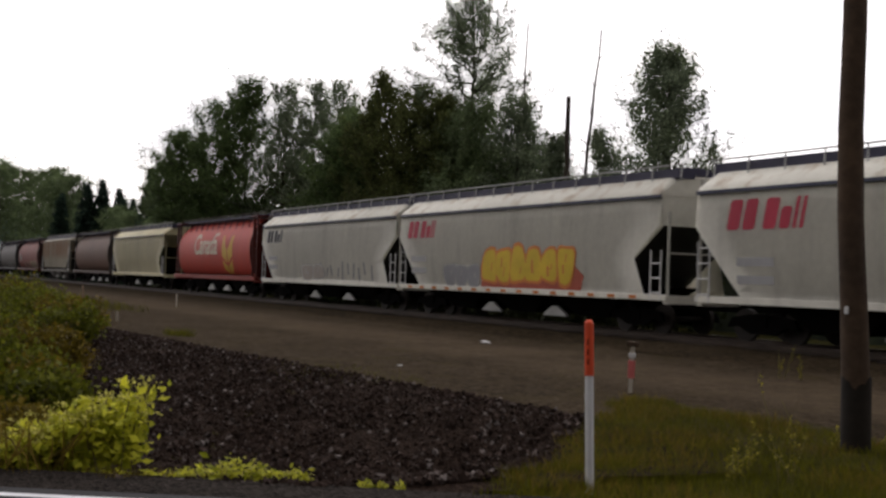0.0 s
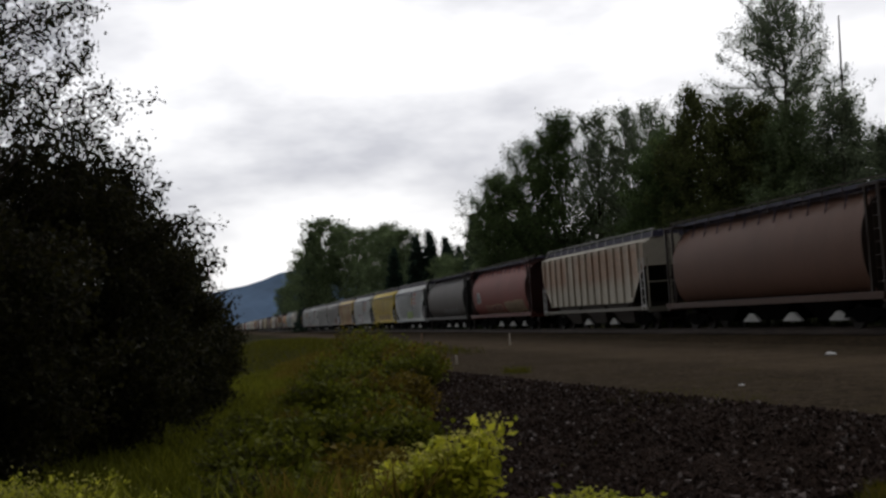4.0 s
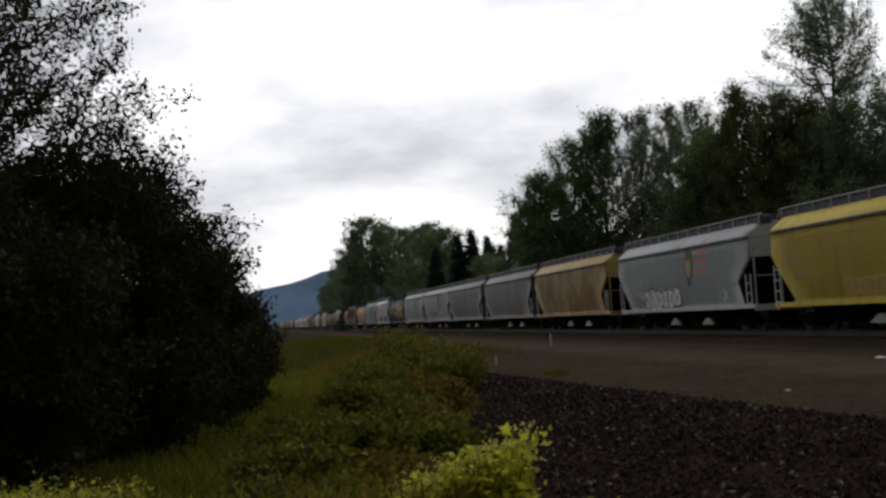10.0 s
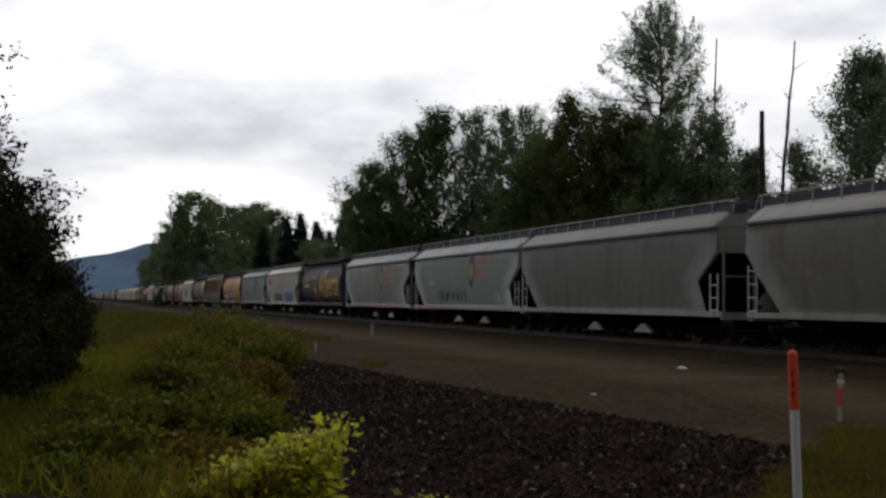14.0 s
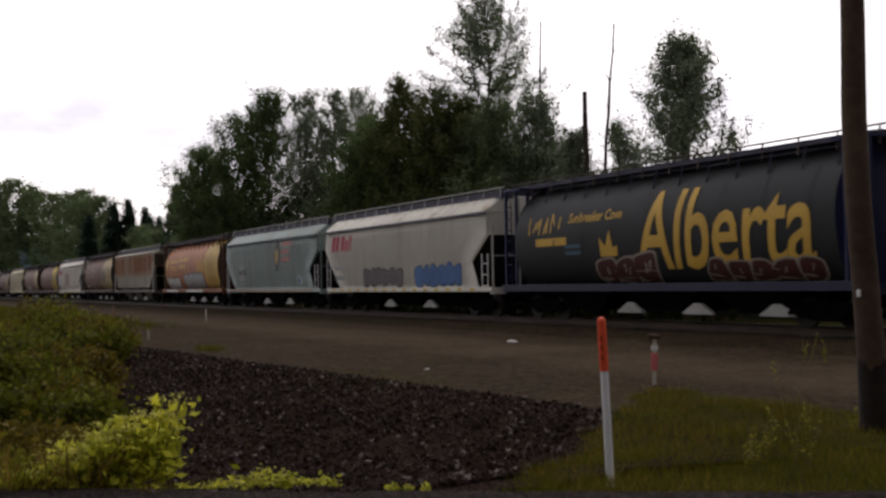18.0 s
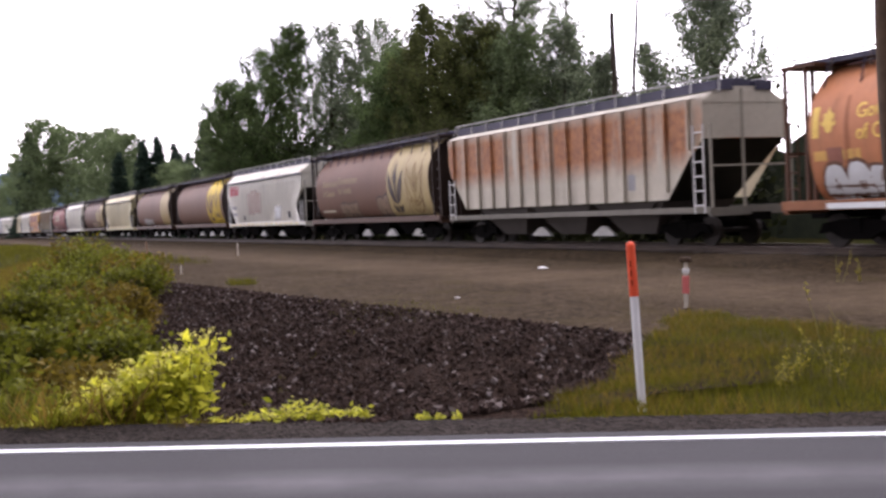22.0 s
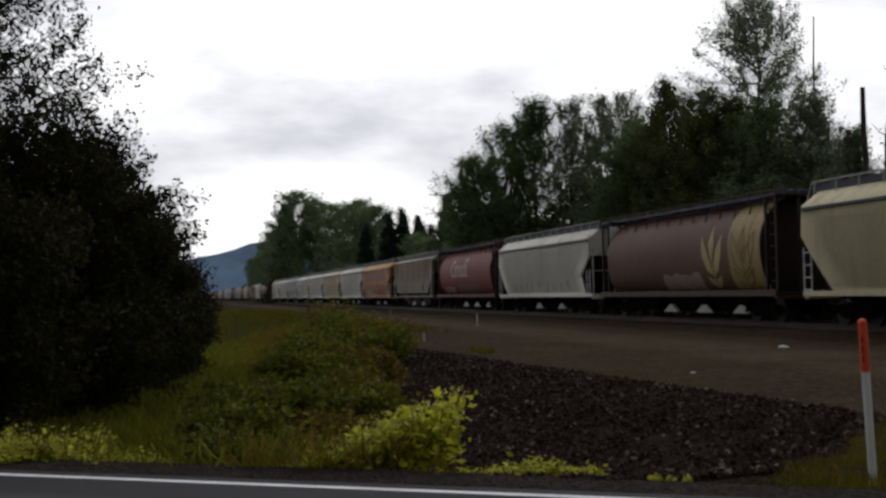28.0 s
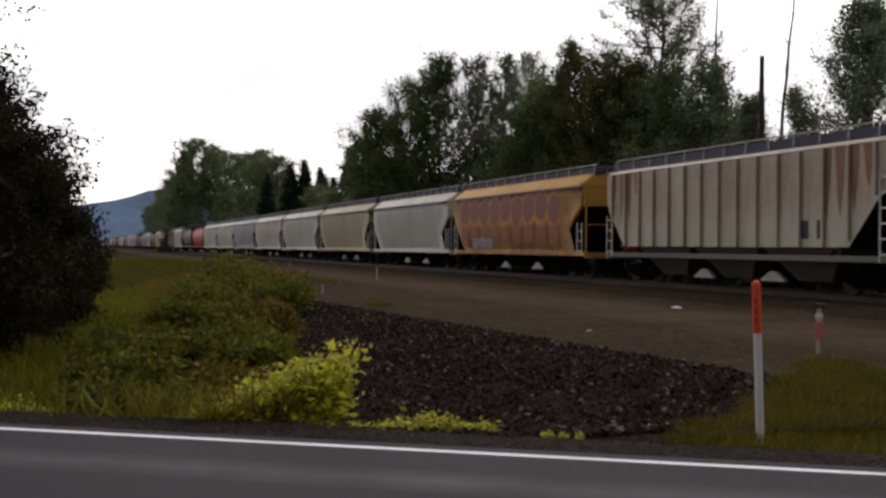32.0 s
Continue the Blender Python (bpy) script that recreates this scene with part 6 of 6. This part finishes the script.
for k, (x, y, h) in enumerate(((-9.75, 2.3, 0.12), (-9.6, 2.5, 0.13), (-9.5, 2.7, 0.12), (-9.4, 2.85, 0.15), (-9.28, 2.98, 0.2), (-9.15, 3.1, 0.17), (-8.95, 3.35, 0.10), (-8.6, 3.9, 0.07))):
    knotweed(x, y, h, 0.22, 20 + k, 4, "low_weed")


# grass and shrubs
def blades(name, n, pos, h0, h1, leaf, seed, label, wide=0.012):
    rng = np.random.default_rng(seed)
    xy = pos(rng, n)
    z = np.array([ground_z(a, b) for a, b in xy]) - 0.03
    h = rng.uniform(h0, h1, len(xy))
    lean = rng.normal(0, 0.45, (len(xy), 2))
    c = np.stack([xy[:, 0] + lean[:, 0] * h * 0.5, xy[:, 1] + lean[:, 1] * h * 0.5, z + h * 0.5], 1)
    axis = np.stack([lean[:, 0], lean[:, 1], np.ones(len(xy))], 1)
    side = rng.normal(0, 1, (len(xy), 3)) * np.array((1, 1, 0))
    nrm = np.cross(axis, side)
    ob = quads(name, c, nrm, h * 0.5, wide / 0.3, leaf, None, rng, "", lean=axis)
    return tagged(ob, label, "grass", "", "stuff")


def area(x0, x1, y0, y1, keep):
    def f(rng, n):
        p = np.stack([rng.uniform(x0, x1, n * 3), rng.uniform(y0, y1, n * 3)], 1)
        return np.array([q for q in p if keep(*q)])[:n]
    return f


def verge(x, y):
    n = noise.noise((x * 1.6, y * 1.6, 9)) + 0.6 * noise.noise((x * 5, y * 5, 2))
    return road_side(x, y) > 0.85 + 0.3 * noise.noise((x * 1.3, y * 1.3, 0)) and y < 10.6 + 0.5 * noise.noise((x, y, 2)) and x > -8.45 - (y - 5.0) * 1.02 + 0.45 * n


blades("verge_grass", 95000, area(-15, 3, 3, 11.8, verge), 0.04, 0.17, L_GRASS, 31, "olive-green grass on the verge", 0.011)
blades("verge_dry_grass", 30000, area(-15, 3, 3, 11.8, lambda x, y: verge(x, y) and noise.noise((x * 0.8, y * 0.8, 12)) > -0.05), 0.06, 0.22, L_DRY, 32, "dry brown grass on the verge", 0.008)


def foot(x, y):
    return 0.8 < road_side(x, y) < 1.15 + 0.3 * noise.noise((x * 2, y * 2, 5)) and noise.noise((x * 2.2, y * 2.2, 8)) > 0.05


blades("bank_foot_grass", 1500, area(-10.5, -8.2, 2.0, 5.4, foot), 0.03, 0.11, L_GRASS, 38, "thin green grass at the foot of the bank", 0.008)
blades("bank_foot_russet", 900, area(-10.05, -9.45, 2.0, 2.55, lambda x, y: road_side(x, y) > 0.8), 0.06, 0.2, L_RUSSET, 39, "russet dried weeds at the foot of the bank", 0.012)


def tall_weed(x, y, h, seed):
    rng = np.random.default_rng(seed)
    e = empty("tall_weed", "tall thin yellow-green weed in the verge grass", "plant", "tall weeds in the verge", pose(x, y, ground_z(x, y)))
    bm = bmesh.new()
    cs = []
    for k in range(3):
        path = limb_path(rng, (rng.normal(0, 0.03), rng.normal(0, 0.03), -0.03), (rng.normal(0, 0.1), rng.normal(0, 0.1), 1), h * (1 - 0.2 * k), 0.1, 6)
        for j in range(6):
            rod(bm, path[j], path[j + 1], 0.007 - 0.0008 * j, 0.006 - 0.0008 * j, 4)
        P = np.array(path)
        s = rng.uniform(1.5, 6, 20)
        q = np.minimum(5, s.astype(int))
        cs.append(P[q] + (P[q + 1] - P[q]) * (s - q)[:, None] + rng.normal(0, 0.013, (20, 3)))
    part("stalk", bm, flat_paint("green_stem", (0.16, 0.14, 0.04)), e)["kind"] = "stuff"
    c = np.concatenate(cs)
    quads("foliage", c, rng.normal(0, 1, c.shape), rng.uniform(0.012, 0.03, len(c)), 0.5, L_WEED, e, rng)


L_WEED = leaf_mat("yellow_weed_leaves", (0.16, 0.15, 0.02), (0.34, 0.30, 0.05))
for k, (x, y, h) in enumerate(((-7.62, 7.29, 1.0), (-7.55, 7.4, 0.8), (-7.95, 7.1, 0.42), (-7.85, 7.0, 0.36), (-8.3, 7.6, 0.4), (-8.75, 9.9, 0.4), (-8.6, 9.8, 0.3), (-9.1, 9.6, 0.3))):
    tall_weed(x, y, h, 300 + k)


tall_weed(-16.5, 16.1, 0.75, 330)
tall_weed(-16.2, 16.3, 0.5, 331)


def ditch(x, y):
    return road_side(x, y) > 0.9 and y < -0.185 * x + 0.5 * noise.noise((x * 0.5, y * 0.5, 3)) - 0.1


blades("ditch_grass", 90000, area(-52, -9, -3, 9, lambda x, y: ditch(x, y) and y < -0.15 * x + 1.2 * noise.noise((x * 0.3, y * 0.3, 6))), 0.18, 0.62, L_MEADOW, 33, "tall green grass in the ditch", 0.012)
blades("ditch_dry_grass", 60000, area(-52, -9, -3, 9, lambda x, y: ditch(x, y) and y > -0.06 * x + 1.2 * noise.noise((x * 0.3, y * 0.3, 6))), 0.2, 0.7, L_DRY, 34, "tall dry grass in the ditch", 0.010)
def tuft(cx, cy, r):
    return area(cx - r, cx + r, cy - r * 0.5, cy + r * 0.5, lambda x, y: ((x - cx) / r) ** 2 + ((y - cy) / r * 2) ** 2 < 1)


blades("gravel_grass", 900, tuft(-18.5, 7.9, 2.2), 0.04, 0.16, L_GRASS, 36, "thin green grass at the gravel's edge")
blades("service_road_grass", 2600, area(-24, -6, 9.6, 13.5, lambda x, y: noise.noise((x * 0.6, y * 0.9, 4)) > 0.08), 0.02, 0.07, L_GRASS, 41, "sparse low grass on the gravel road", 0.02)
blades("pole_tuft", 700, tuft(-8.35, 10.55, 0.8), 0.12, 0.36, L_MEADOW, 42, "bright green grass tuft beside the pole")
blades("gravel_tuft", 500, tuft(-29.6, 8.0, 0.7), 0.08, 0.3, L_GRASS, 37, "green tuft at the gravel's edge")
blades("far_grass", 20000, area(-130, -45, 1, 11, lambda x, y: True), 0.15, 0.5, L_GRASS, 35, "grass along the service road", 0.02)
for k, (x, y, h, r) in enumerate(((-33.5, 5.3, 0.6, 1.0), (-31.5, 5.6, 0.5, 0.9), (-36.5, 5.2, 0.6, 1.1), (-29, 5.0, 0.65, 0.8), (-26, 3.4, 0.7, 0.8), (-21, 3.0, 0.6, 0.7), (-40, 5.4, 0.5, 1.2), (-46, 6.0, 0.5, 1.3), (-24, 2.6, 0.8, 0.9), (-18.5, 1.6, 0.6, 0.7), (-28, 3.2, 1.0, 0.9), (-19.5, 3.0, 0.5, 0.5), (-31, 3.4, 1.0, 1.0), (-24, 3.9, 0.8, 0.7), (-17.5, 2.7, 0.6, 0.6), (-14.2, 1.9, 0.5, 0.5), (-12.5, 1.3, 0.4, 0.45), (-15.5, 0.8, 0.5, 0.6))):
    t = put(tree("roadside_shrub", 140 + k, h, r, L_RUSSET if k in (1, 4, 6, 11, 13, 15) else L_SHRUB, 0.06, 5200, "russet-brown leafy shrub in the ditch" if k in (1, 4, 6, 11, 13, 15) else "yellow-green leafy shrub in the ditch", "round", base=0.0, limbs=36, trunk_r=0.03, category="shrub"), x, y)
    tagged(t, group="shrubs in the ditch")

sp = random.Random(77)
for k in range(22):
    x = -11.5 - 27 * sp.random() ** 1.5
    y = sp.uniform(-0.2 - 0.02 * x, -0.175 * x)
    h = sp.uniform(0.25, 0.6)
    t = put(tree("roadside_shrub", 170 + k, h, h * sp.uniform(0.7, 1.0), L_RUSSET if y > -0.09 * x else L_SHRUB, 0.04, 3200, "low russet shrub in the ditch grass" if y > -0.09 * x else "low olive-green shrub in the ditch grass", "round", base=0.0, limbs=26, trunk_r=0.02, category="shrub"), x, y)
    tagged(t, group="shrubs in the ditch")

wr = random.Random(88)
for k in range(26):
    x = -9.2 - 20 * wr.random() ** 1.4
    lo, hi = max((9.4 + 0.845 * x) / 0.535, -0.187 * x + 0.3), berm_edge(x) - 0.2
    if lo < hi:
        blades("bank_weed", 22, tuft(x, wr.uniform(lo, hi), 0.10), 0.04, 0.13, L_GRASS, 400 + k, "small green weed between the stones of the bank", 0.02)
# broken stone lying on the bank
rng = np.random.default_rng(55)
base_v = np.array([(1, 0.8, 0.5), (-1, -0.7, 0.6), (-0.9, 1, -0.6), (1.1, -1, -0.5), (0.2, 0.1, 0.9), (-0.2, 1.2, 0.1)], float)
base_f = [(0, 4, 3), (0, 3, 5), (0, 5, 4), (1, 4, 2), (1, 3, 4), (1, 2, 3), (2, 4, 5), (2, 5, 3)]
vs, fs = [], []
for k in range(36000):
    x = -8.6 - 27 * rng.random() ** 1.5
    e = berm_edge(x)
    low = max((9.15 + 0.845 * x) / 0.535, -0.187 * x)
    if low > e - 0.3:
        continue
    y = low + (e - low) * rng.random()
    if verge(x, y):
        continue
    s = 0.010 + 0.032 * rng.random() ** 3
    q = Euler(rng.uniform(0, 6.28, 3)).to_matrix()
    o = np.array((x, y, ground_z(x, y) + 0.03 + s * 0.4))
    b = len(vs)
    m = np.array(q)
    for p in (base_v * rng.uniform(0.6, 1.2, (6, 3)) * s) @ m.T + o:
        vs.append(tuple(p))
    fs += [tuple(b + i for i in f) for f in base_f]
me = bpy.data.meshes.new("broken_stone")
me.from_pydata(vs, [], fs)
tagged(link("broken_stone", me, M_STONE), "dark broken stone scattered over the bank", "stones", "", "stuff")


def motions():
    for car, x0 in CARS:
        walk(car, [(t, pose(x0 + SPEED * t, 22.0, RAIL)) for t in (0.0, 8.0, 16.0, 24.0, 32.0)])


motions()
